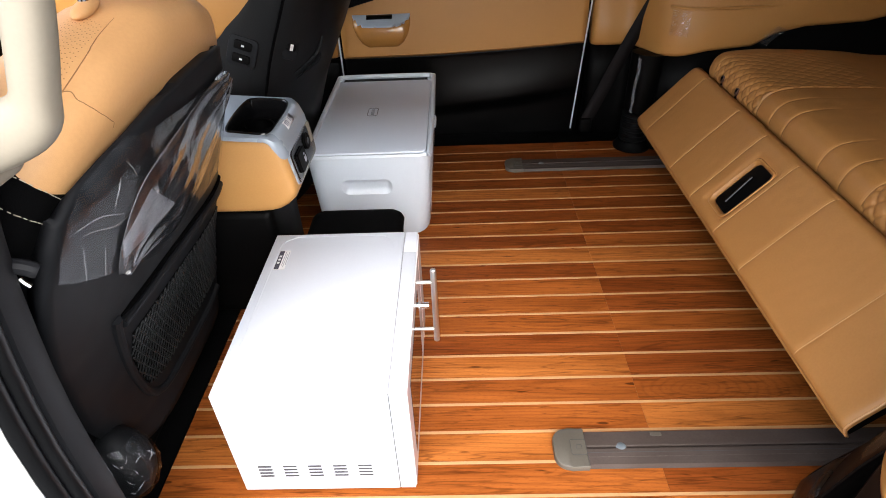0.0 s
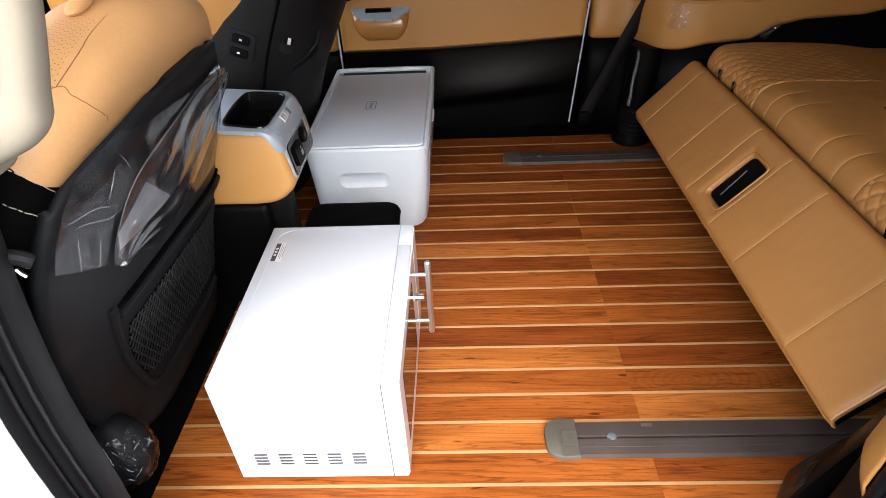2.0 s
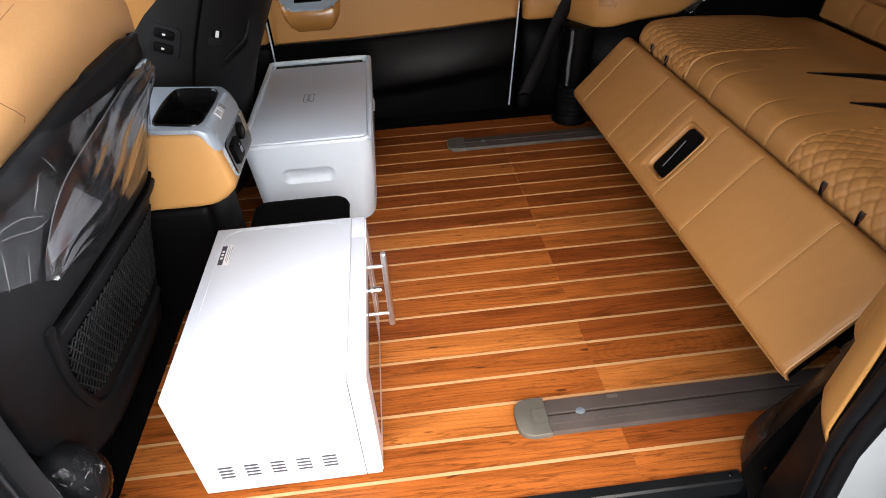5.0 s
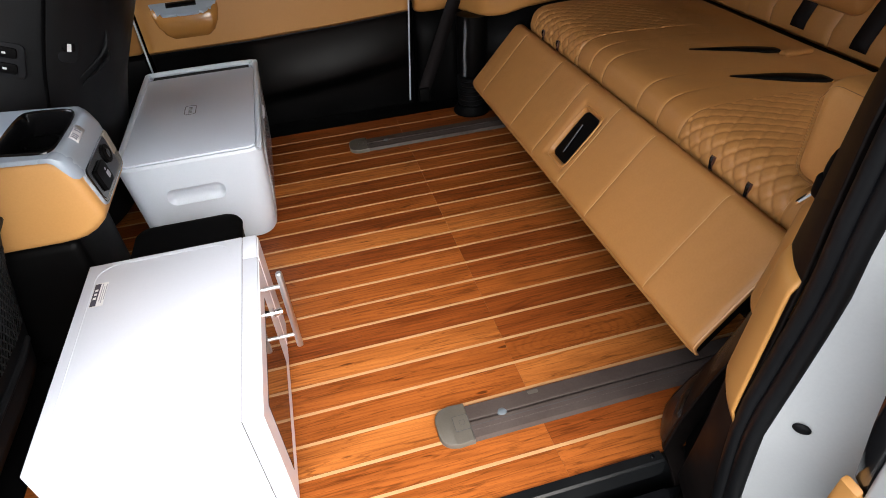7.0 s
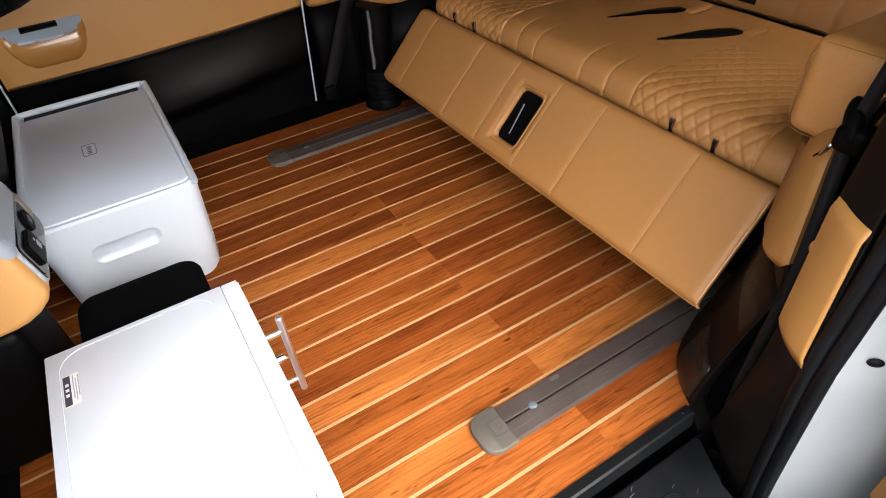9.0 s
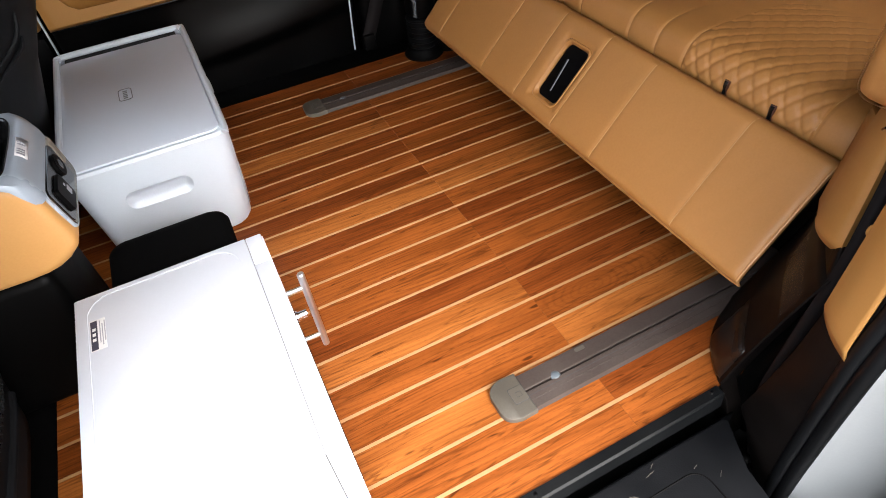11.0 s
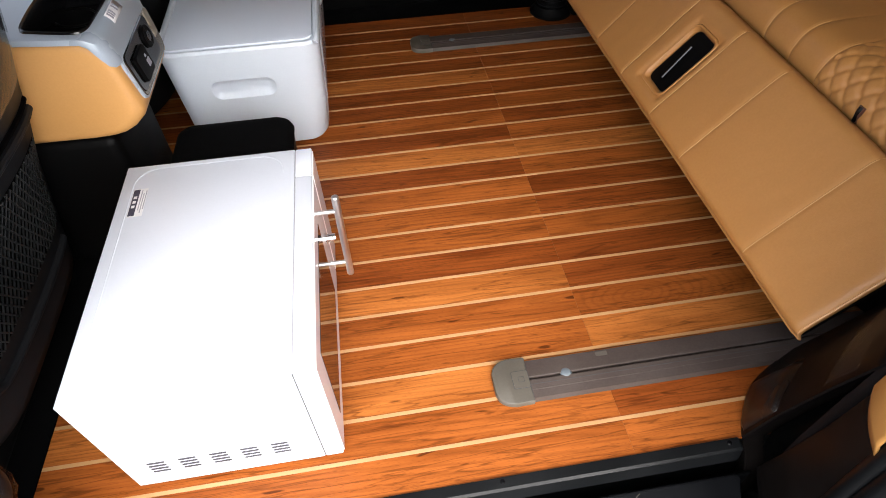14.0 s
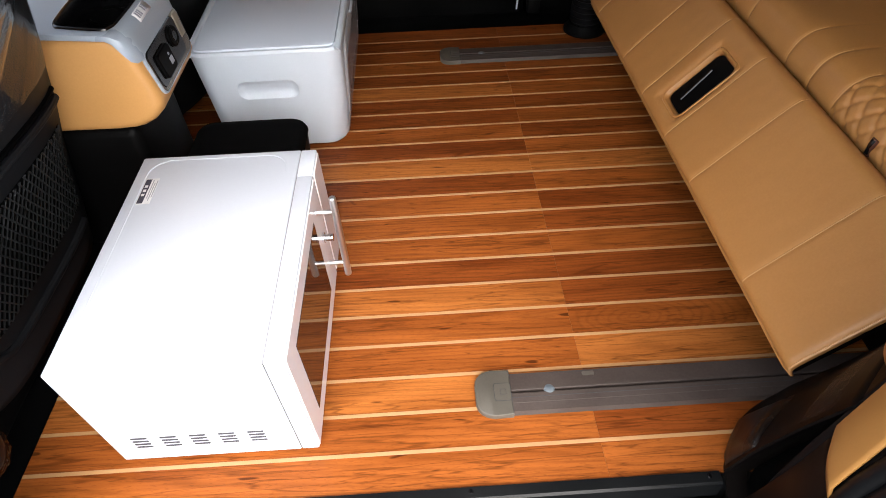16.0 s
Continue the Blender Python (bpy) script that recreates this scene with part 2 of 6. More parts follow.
M = dict(
    wood_dark=wood("teak_dark", (0.136, 0.0298, 0.0052), (0.262, 0.0670, 0.0124)),
    wood_mid=wood("teak_mid", (0.180, 0.0446, 0.0073), (0.342, 0.0985, 0.0187)),
    wood_heart=wood("teak_heart", (0.180, 0.0446, 0.0073), (0.342, 0.0985, 0.0187), (0.125, 0.030)),
    wood_light=wood("teak_light", (0.246, 0.0712, 0.0132), (0.430, 0.145, 0.0312)),
    inlay=surface("inlay_maple", (0.375, 0.198, 0.086), (0.435, 0.240, 0.110), 0.45, fine=60, bump=0.05),
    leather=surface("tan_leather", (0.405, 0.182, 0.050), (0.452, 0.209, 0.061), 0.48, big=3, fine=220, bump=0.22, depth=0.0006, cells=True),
    # Paler leather copy: the strong light on the front seat is in its colour
    leather_lit=surface("tan_leather_lit", (0.600, 0.325, 0.135), (0.660, 0.365, 0.155), 0.46, big=3, fine=220, bump=0.2, depth=0.0006, cells=True),
    thread=surface("tan_thread", (0.46, 0.255, 0.095), (0.52, 0.30, 0.12), 0.7, fine=400, bump=0.2),
    pale_thread=surface("pale_thread", (0.42, 0.36, 0.27), (0.50, 0.44, 0.34), 0.7, fine=400, bump=0.2),
    tan_plastic=surface("tan_plastic", (0.398, 0.187, 0.048), (0.436, 0.208, 0.055), 0.5, big=4, fine=400, bump=0.08, depth=0.0004),
    black=surface("black_plastic", (0.0012, 0.0012, 0.0013), (0.0024, 0.0023, 0.0024), 0.5, spec=0.06, fine=500, bump=0.15, depth=0.0004),
    black_gloss=surface("glossy_black_plastic", (0.003, 0.003, 0.0035), (0.005, 0.005, 0.0055), 0.16, rough_var=0.05, bump=0),
    brown_black=surface("dark_brown_plastic", (0.0040, 0.0030, 0.0027), (0.0066, 0.0050, 0.0045), 0.5, spec=0.08, fine=500, bump=0.15, depth=0.0004),
    shell=surface("seat_shell_plastic", (0.0076, 0.0081, 0.0094), (0.0108, 0.0114, 0.0130), 0.55, spec=0.09, fine=450, bump=0.18, depth=0.0005),
    fabric=surface("black_fabric", (0.0010, 0.0010, 0.0011), (0.0022, 0.0022, 0.0024), 0.85, fine=600, bump=0.4, depth=0.0006, sheen=0.0, spec=0.05),
    rubber=surface("black_rubber", (0.0016, 0.0017, 0.0020), (0.0034, 0.0036, 0.0042), 0.5, spec=0.12, fine=300, bump=0.1),
    webbing=surface("belt_webbing", (0.0068, 0.0054, 0.0058), (0.0105, 0.0086, 0.0090), 0.7, spec=0.15, fine=900, bump=0.4, depth=0.0005),
    white=surface("white_enamel", (0.535, 0.570, 0.645), (0.56, 0.595, 0.670), 0.4, big=3, fine=300, bump=0.02, spec=0.3),
    white_plastic=surface("white_plastic", (0.53, 0.585, 0.655), (0.565, 0.62, 0.69), 0.3, rough_var=0.02, big=4, fine=300, bump=0.03),
    body_paint=surface("white_car_paint", (0.34, 0.352, 0.352), (0.365, 0.378, 0.378), 0.35, rough_var=0.02, big=9, fine=260, bump=0.02, coat=0.15),
    cream=surface("cream_plastic", (0.235, 0.208, 0.163), (0.255, 0.226, 0.178), 0.5, fine=300, bump=0.08),
    rail=surface("grey_brown_plastic", (0.046, 0.035, 0.031), (0.064, 0.050, 0.044), 0.45, big=12, fine=300, bump=0.1, spec=0.28),
    stop_grey=surface("blue_grey_plastic", (0.085, 0.105, 0.120), (0.110, 0.130, 0.148), 0.4, bump=0.03),
    rail_cap=surface("grey_green_plastic", (0.070, 0.062, 0.050), (0.088, 0.079, 0.065), 0.5, fine=400, bump=0.15),
    steel=surface("brushed_steel", (0.60, 0.61, 0.63), (0.70, 0.71, 0.73), 0.42, metal=1.0, fine=200, bump=0.05),
    chrome=surface("chrome", (0.75, 0.75, 0.76), (0.80, 0.80, 0.81), 0.1, metal=1.0, rough_var=0.04, bump=0),
    silver=surface("silver_paint", (0.32, 0.37, 0.43), (0.36, 0.41, 0.47), 0.28, rough_var=0.02, metal=0.15, fine=500, bump=0.04),
    dull_silver=surface("dull_silver", (0.16, 0.18, 0.20), (0.22, 0.24, 0.26), 0.4, metal=0.3, fine=300, bump=0.05),
    bronze=surface("dark_bronze_trim", (0.16, 0.14, 0.11), (0.21, 0.19, 0.15), 0.28, metal=0.7, bump=0.03),
    seal_rubber=surface("seal_rubber", (0.0022, 0.0024, 0.0028), (0.0040, 0.0043, 0.0050), 0.40, rough_var=0.05, spec=0.18, fine=300, bump=0.06),
    door_black=surface("door_black_plastic", (0.0009, 0.0009, 0.0010), (0.0015, 0.0015, 0.0017), 0.36, spec=0.13, fine=420, bump=0.12, depth=0.0004),
    shoe_brown=surface("glossy_brown_plastic", (0.010, 0.0066, 0.0052), (0.014, 0.0092, 0.0074), 0.3, spec=0.35, fine=420, bump=0.06, depth=0.0004),
    step=surface("step_plastic", (0.0046, 0.0050, 0.0060), (0.0080, 0.0086, 0.0100), 0.55, spec=0.14, big=14, fine=420, bump=0.3, depth=0.0006),
    sill=surface("black_anodised", (0.0030, 0.0034, 0.0038), (0.0060, 0.0066, 0.0072), 0.4, spec=0.2, fine=300, bump=0.1),
    paper=surface("printed_paper", (0.60, 0.60, 0.62), (0.70, 0.70, 0.71), 0.6, fine=100, bump=0.05),
    grey_paper=surface("grey_paper", (0.20, 0.215, 0.25), (0.34, 0.355, 0.40), 0.5, big=20, fine=160, bump=0.05),
    badge_ink=surface("badge_grey", (0.12, 0.13, 0.15), (0.17, 0.18, 0.20), 0.5, bump=0),
    ink=surface("dark_ink", (0.02, 0.02, 0.04), (0.04, 0.04, 0.06), 0.6, bump=0),
    grey_ink=surface("grey_ink", (0.25, 0.26, 0.30), (0.35, 0.36, 0.40), 0.6, bump=0),
    pale_ink=surface("pale_ink", (0.60, 0.60, 0.60), (0.66, 0.66, 0.66), 0.6, bump=0),
    dark_glass=surface("dark_oven_glass", (0.015, 0.014, 0.014), (0.02, 0.019, 0.019), 0.05, rough_var=0.01, bump=0, spec=1.0),
    white_glass=surface("white_glass", (0.72, 0.71, 0.75), (0.76, 0.75, 0.79), 0.08, rough_var=0.02, bump=0, spec=0.22),
    console_tan=surface("console_leather", (0.50, 0.255, 0.082), (0.55, 0.285, 0.095), 0.5, big=4, fine=260, bump=0.12, depth=0.0004, cells=True),
    front_trim=surface("charcoal_trim", (0.0095, 0.0100, 0.0115), (0.0135, 0.0140, 0.0160), 0.55, spec=0.12, fine=450, bump=0.15, depth=0.0004),
    leather_seam=surface("leather_seam", (0.16, 0.075, 0.024), (0.20, 0.095, 0.03), 0.7, bump=0),
    headliner=surface("headliner", (0.13, 0.115, 0.095), (0.17, 0.15, 0.125), 0.9, fine=500, bump=0.2),
    asphalt=surface("asphalt", (0.045, 0.045, 0.046), (0.07, 0.07, 0.07), 0.9, big=2, fine=90, bump=0.5, depth=0.004),
    film=film_sheet("clear_film", 0.45, 1.42, 0.07),
    thin_film=film_sheet("thin_film", 0.16, 1.15, 0.028),
    gasket=surface("seam_shade_grey", (0.24, 0.24, 0.26), (0.30, 0.30, 0.32), 0.7, bump=0),
    slot_brown=surface("brown_slot_rim", (0.050, 0.016, 0.009), (0.075, 0.024, 0.013), 0.4, bump=0),
    slot_grey=surface("gap_grey", (0.085, 0.085, 0.092), (0.11, 0.11, 0.118), 0.7, bump=0),
    slot_dark=surface("slot_shadow", (0.03, 0.03, 0.034), (0.05, 0.05, 0.055), 0.7, bump=0),
    lid=clear("frosted_lid", (0.62, 0.67, 0.755), 0.30, 0.97, 0.03),
    crease=clear("film_crease", (0.50, 0.52, 0.56), 0.12, 0.20, 0.3),
    dull_film=clear("dull_film", (0.10, 0.08, 0.07), 0.28, 0.15, 0.4),
    tan_gloss=surface("glossy_tan_plastic", (0.38, 0.175, 0.044), (0.42, 0.195, 0.052), 0.2, big=4, fine=400, bump=0.04, coat=0.6, depth=0.0004),
    dark_seat=surface("dark_seat_plastic", (0.0052, 0.0055, 0.0062), (0.0080, 0.0084, 0.0093), 0.5, spec=0.14, fine=450, bump=0.18, depth=0.0005),
    side_clear=clear("clear_panel", (0.55, 0.55, 0.58), 0.06, 0.62),
)


# ---- mesh tools ----
def box(bm, x0, x1, y0, y1, z0, z1, r=0.0, seg=2):
    vs = [bm.verts.new(p) for p in ((x0, y0, z0), (x1, y0, z0), (x1, y1, z0), (x0, y1, z0),
                                    (x0, y0, z1), (x1, y0, z1), (x1, y1, z1), (x0, y1, z1))]
    fs = [bm.faces.new([vs[i] for i in f]) for f in
          ((3, 2, 1, 0), (4, 5, 6, 7), (0, 1, 5, 4), (1, 2, 6, 5), (2, 3, 7, 6), (3, 0, 4, 7))]
    if r:
        edges = list({e for f in fs for e in f.edges})
        bmesh.ops.bevel(bm, geom=edges, offset=r, segments=seg, profile=0.5, affect="EDGES")
    return bm


def made(*args, **kw):
    return box(bmesh.new(), *args, **kw)


def sweep(bm, pts, r, n=8, cap=True, flat=None):
    """A tube along points; flat=(w, h) gives a band of that section instead."""
    pts = [Vector(p) for p in pts]
    rings = []
    side = None
    for i, p in enumerate(pts):
        d = (pts[min(i + 1, len(pts) - 1)] - pts[max(i - 1, 0)]).normalized()
        if side is None:
            side = d.cross(Vector((0, 0, 1)))
            if side.length < 0.05:
                side = d.cross(Vector((0, 1, 0)))
        side = (side - d * side.dot(d)).normalized()
        up = side.cross(d)
        ring = []
        for k in range(n):
            a = 2 * math.pi * (k + 0.5) / n
            if flat:
                c, s = math.cos(a), math.sin(a)
                m = max(abs(c), abs(s))
                ring.append(bm.verts.new(p + side * (flat[0] * c / m / 2) + up * (flat[1] * s / m / 2)))
            else:
                rr = r[i] if isinstance(r, (list, tuple)) else r
                ring.append(bm.verts.new(p + side * (rr * math.cos(a)) + up * (rr * math.sin(a))))
        rings.append(ring)
    for a, b in zip(rings, rings[1:]):
        for k in range(n):
            bm.faces.new((a[k], a[(k + 1) % n], b[(k + 1) % n], b[k]))
    if cap:
        bm.faces.new(rings[0][::-1])
        bm.faces.new(rings[-1])
    return bm


def sheet(bm, rows, close=False):
    """A skin over rows of points."""
    vs = [[bm.verts.new(p) for p in r] for r in rows]
    for a, b in zip(vs, vs[1:]):
        m = len(a)
        for k in range(m if close else m - 1):
            bm.faces.new((a[k], a[(k + 1) % m], b[(k + 1) % m], b[k]))
    return vs


def smooth_line(pts, n):
    """Catmull-Rom through points, n steps to a span."""
    pts = [Vector(p) for p in pts]
    out = []
    for i in range(len(pts) - 1):
        p0, p1, p2, p3 = pts[max(i - 1, 0)], pts[i], pts[i + 1], pts[min(i + 2, len(pts) - 1)]
        for k in range(n):
            t = k / n
            out.append(0.5 * ((2 * p1) + (p2 - p0) * t + (2 * p0 - 5 * p1 + 4 * p2 - p3) * t * t
                              + (3 * p1 - p0 - 3 * p2 + p3) * t ** 3))
    return out + [pts[-1]]


def prism(bm, outline, axis, a0, a1, r=0.0, seg=2):
    """An outline of (u, v) pushed along an axis from a0 to a1."""
    def at(u, v, a):
        return {"x": (a, u, v), "y": (u, a, v), "z": (u, v, a)}[axis]
    lo = [bm.verts.new(at(u, v, a0)) for u, v in outline]
    hi = [bm.verts.new(at(u, v, a1)) for u, v in outline]
    f0, f1 = bm.faces.new(lo[::-1]), bm.faces.new(hi)
    m = len(lo)
    for k in range(m):
        bm.faces.new((lo[k], lo[(k + 1) % m], hi[(k + 1) % m], hi[k]))
    if r:
        bmesh.ops.bevel(bm, geom=list(f0.edges) + list(f1.edges), offset=r, segments=seg, profile=0.5, affect="EDGES")
    return bm


def round_rect(u0, u1, v0, v1, r, n=5):
    out = []
    for cu, cv, a0 in ((u1 - r, v1 - r, 0), (u0 + r, v1 - r, 90), (u0 + r, v0 + r, 180), (u1 - r, v0 + r, 270)):
        for k in range(n + 1):
            a = radians(a0 + 90 * k / n)
            out.append((cu + r * math.cos(a), cv + r * math.sin(a)))
    return out


def part(name, bm, material, parent=None, label="", smooth=True, thick=0.0, offset=-1.0, sharp=35):
    bmesh.ops.recalc_face_normals(bm, faces=bm.faces)
    me = bpy.data.meshes.new(name)
    bm.to_mesh(me)
    bm.free()
    me.materials.append(material)
    if smooth:
        me.polygons.foreach_set("use_smooth", [True] * len(me.polygons))
        me.set_sharp_from_angle(angle=radians(sharp))
    ob = new(name, me)
    if parent is not None:
        ob.parent = parent
    if thick:
        s = ob.modifiers.new("thickness", "SOLIDIFY")
        s.thickness, s.offset = thick, offset
    if label:
        ob["label"] = label
    return ob


def cut(ob, bm):
    """Takes the solid bm out of ob's mesh."""
    bmesh.ops.recalc_face_normals(bm, faces=bm.faces)
    me = bpy.data.meshes.new("cutter")
    bm.to_mesh(me)
    bm.free()
    tool = bpy.data.objects.new("cutter", me)
    scene.collection.objects.link(tool)
    tool.parent = ob.parent
    mod = ob.modifiers.new("cut", "BOOLEAN")
    mod.object, mod.operation, mod.solver = tool, "DIFFERENCE", "EXACT"
    bpy.context.view_layer.update()
    fresh = bpy.data.meshes.new_from_object(ob.evaluated_get(bpy.context.evaluated_depsgraph_get()))
    ob.modifiers.remove(mod)
    bpy.data.objects.remove(tool)
    ob.data = fresh
    fresh.polygons.foreach_set("use_smooth", [True] * len(fresh.polygons))
    fresh.set_sharp_from_angle(angle=radians(30))


def thing(name, label, category, at=(0, 0, 0), group="", kind=""):
    ob = new(name)
    ob.empty_display_size = 0.05
    ob.location = at
    return tagged(ob, label, category, group, kind)


def lerp_table(table, v):
    xs, ys = zip(*sorted(table))
    return float(np.interp(v, xs, ys))


# ---- ground and car body ----
bm = bmesh.new()
for sx, sy in ((-1, -1), (1, -1), (1, 1), (-1, 1)):
    bm.verts.new((400 * sx, 400 * sy, -0.52))
bm.faces.new(bm.verts)
tagged(part("ground", bm, M["asphalt"], smooth=False), "grey asphalt parking ground outside the van", "ground", kind="structure")


def setting(name, bm, material, label, category, **kw):
    return tagged(part(name, bm, material, **kw), label, category, kind="structure")


setting("ceiling", made(-0.95, 2.3, -0.14, 1.72, 1.18, 1.24, r=0.02), M["headliner"], "beige fabric roof lining of the van", "ceiling")
setting("roof", made(-1.02, 2.4, -0.18, 1.80, 1.25, 1.31, r=0.02), M["body_paint"], "white painted steel roof of the van", "roof")
# Unseen rail added to cut the daylight reaching deep into the van
setting("roof_rail", made(-0.80, 2.3, -0.20, -0.145, 1.12, 1.175, r=0.02), M["headliner"], "unseen roof rail added to cut the light through the doorway", "rail")
setting("wall_rear", made(2.2, 2.26, -0.2, 1.7, -0.3, 1.17), M["black"], "dark trim closing the rear of the van", "wall")
setting("wall_far_lower", made(-1.5, 2.19, 1.70, 1.76, -0.3, 0.72), M["black"], "dark inner side of the van body", "wall")
# Unseen far and front walls, sized to shape the daylight through their openings
for n_, (xa, xb) in enumerate(((-1.5, -0.95), (-0.42, -0.30), (0.20, 2.19))):
    setting("wall_far_post", made(xa, xb, 1.70, 1.76, 0.7205, 1.10), M["black"], "unseen dark wall sized to limit light from the far windows", "wall")
setting("wall_far_header", made(-1.5, 2.19, 1.70, 1.76, 1.1005, 1.17), M["black"], "unseen dark header above the far window openings", "wall")
setting("wall_front", made(-1.5, -1.44, -0.2, 1.69, -0.3, 0.62), M["black"], "unseen dark front wall kept low to let daylight in above", "wall")
setting("underbody", made(-1.43, 2.19, -0.30, 1.69, -0.30, -0.20), M["black"], "black underbody panel of the van", "floor")
setting("carpet_front", made(-1.43, -0.484, -0.10, 1.69, -0.195, -0.004), M["fabric"], "black carpet under the front seats", "carpet")
setting("far_sill", made(-0.60, 0.78, 1.449, 1.60, -0.195, -0.016, r=0.008), M["black"], "black plastic sill below the far door", "sill")

# floor: a black bed that carries the boards, inlays and the edge
floor = setting("floor", made(-0.48, 1.02, -0.076, 1.448, -0.195, -0.006), M["sill"], "teak boat-deck floor with pale inlaid lines", "floor")
PITCH, FIRST = 0.0695, -0.0115
left_tone = "mmlmmldmmmdldmddldmddd"
right_tone = "mdllhddmddmlmdmdmdmddd"
tones = {"h": M["wood_heart"], "d": M["wood_dark"], "m": M["wood_mid"], "l": M["wood_light"]}


def board_mesh(length, width):
    bm = bmesh.new()
    box(bm, 0, length, 0, width, -0.006, 0.0, r=0.0003, seg=1)
    me = bpy.data.meshes.new("plank")
    bmesh.ops.recalc_face_normals(bm, faces=bm.faces)
    bm.to_mesh(me)
    bm.free()
    me.materials.append(M["wood_mid"])
    return me


def lay(name, me, x, y, z, mat):
    ob = new(name, me)
    ob.parent = floor
    ob.location = (x, y, z)
    ob.material_slots[0].link = "OBJECT"
    ob.material_slots[0].material = mat
    return ob


# near edge board, full boards, far edge board
wide = PITCH - 0.0066
cuts = [(-0.0765, FIRST - 0.0033)] + [(FIRST + PITCH * k + 0.0033, FIRST + PITCH * k + 0.0033 + wide) for k in range(20)]
cuts += [(FIRST + PITCH * 20 + 0.0033, 1.4475)]
JOINT, LEFT, RIGHT = 0.460, -0.480, 1.015
meshes = {}
for k, (y0, y1) in enumerate(cuts):
    for a, b, tone in ((LEFT, JOINT - 0.0001, left_tone[k]), (JOINT + 0.0001, RIGHT, right_tone[k])):
        key = (round(b - a, 4), round(y1 - y0, 4))
        if key not in meshes:
            meshes[key] = board_mesh(*key)
        lay("plank", meshes[key], a, y0, 0.0, tones[tone])
strip = board_mesh(RIGHT - LEFT, 0.0062)
for k in range(21):
    lay("inlay_strip", strip, LEFT, FIRST + PITCH * k - 0.0031, 0.0003, M["inlay"])

# sill edge with its screws
sill = thing("sill_plate", "black aluminium edge strip with round screws along the wooden floor", "sill plate", (0, -0.086, 0), kind="structure")
bm = bmesh.new()
prism(bm, [(0.0105, 0.001), (0.0105, 0.004), (-0.006, 0.004), (-0.010, 0.001), (-0.013, -0.035), (-0.010, -0.035), (-0.006, -0.004), (0.006, -0.004)],
      "x", -0.60, 0.632, r=0.0008, seg=1)
part("edge_strip", bm, M["sill"], sill)
for x in (-0.49, -0.119, 0.240, 0.614):
    bm = bmesh.new()
    bmesh.ops.create_cone(bm, cap_ends=True, segments=16, radius1=0.0042, radius2=0.003, depth=0.0024, matrix=pose(x, 0.0035, 0.0050))
    scr = part("screw", bm, M["black_gloss"], sill)
    bm = bmesh.new()
    box(bm, x - 0.0022, x + 0.0022, 0.0031, 0.0039, 0.0060, 0.0066)
    box(bm, x - 0.0004, x + 0.0004, 0.0013, 0.0057, 0.0060, 0.0066)
    part("screw_slot", bm, M["black"], scr)

# step well
step = thing("door_step", "scuffed black plastic entry step below the floor edge", "step", (0, -0.2, -0.18), kind="structure")
bm = bmesh.new()
rows = []
for x in (-0.75, -0.4, 0.0, 0.4, 0.60, 0.68):
    rows.append([(x, 0.100, 0.085), (x, 0.098, 0.02), (x, 0.085, 0.003), (x, 0.06, 0.0), (x, -0.07, -0.004), (x, -0.09, -0.012), (x, -0.10, -0.06)])
sheet(bm, rows)
part("tread", bm, M["step"], step, thick=0.004)
bm = bmesh.new()
prism(bm, [(-0.75, -0.14), (0.585, -0.14), (0.598, 0.0), (0.640, 0.076), (0.641, 0.084), (0.634, 0.090), (-0.75, 0.090)], "z", 0.060, 0.115, r=0.003, seg=2)
plat = part("platform", bm, M["step"], step, "raised tread plate")
for x0, x1 in ((-0.55, -0.10), (0.0, 0.532)):
    bm = bmesh.new()
    loop = [(u, v, 0.1148) for u, v in round_rect(x0, x1, -0.115, 0.040, 0.030)]
    sweep(bm, loop + loop[:1], 0.0016, n=6, cap=False)
    part("pad_groove", bm, M["black"], plat)
for x, y, turn, size in ((0.450, -0.128, 10, 0.016), (0.462, -0.118, 35, 0.009), (0.527, -0.155, 20, 0.008), (0.40, -0.146, -30, 0.012), (0.30, -0.130, 12, 0.018), (0.556, -0.185, 40, 0.010)):
    bm = bmesh.new()
    c, n_ = math.cos(radians(turn)), math.sin(radians(turn))
    pts = [(x + k * size * c / 6 + 0.0003 * n_ * math.sin(k), y + 0.2 + k * size * n_ / 6 + 0.0003 * math.cos(k * 1.3), 0.1152) for k in range(-4, 5)]
    sweep(bm, pts, [0.0002 + 0.0006 * math.sin(math.pi * (k + 0.5) / 9) for k in range(9)], n=4)
    part("scuff", bm, M["rail_cap"], step)
setting("outer_sill", made(-1.5, 2.3, -0.34, -0.305, -0.40, -0.19, r=0.012), M["body_paint"], "white painted outer sill under the door opening", "sill")


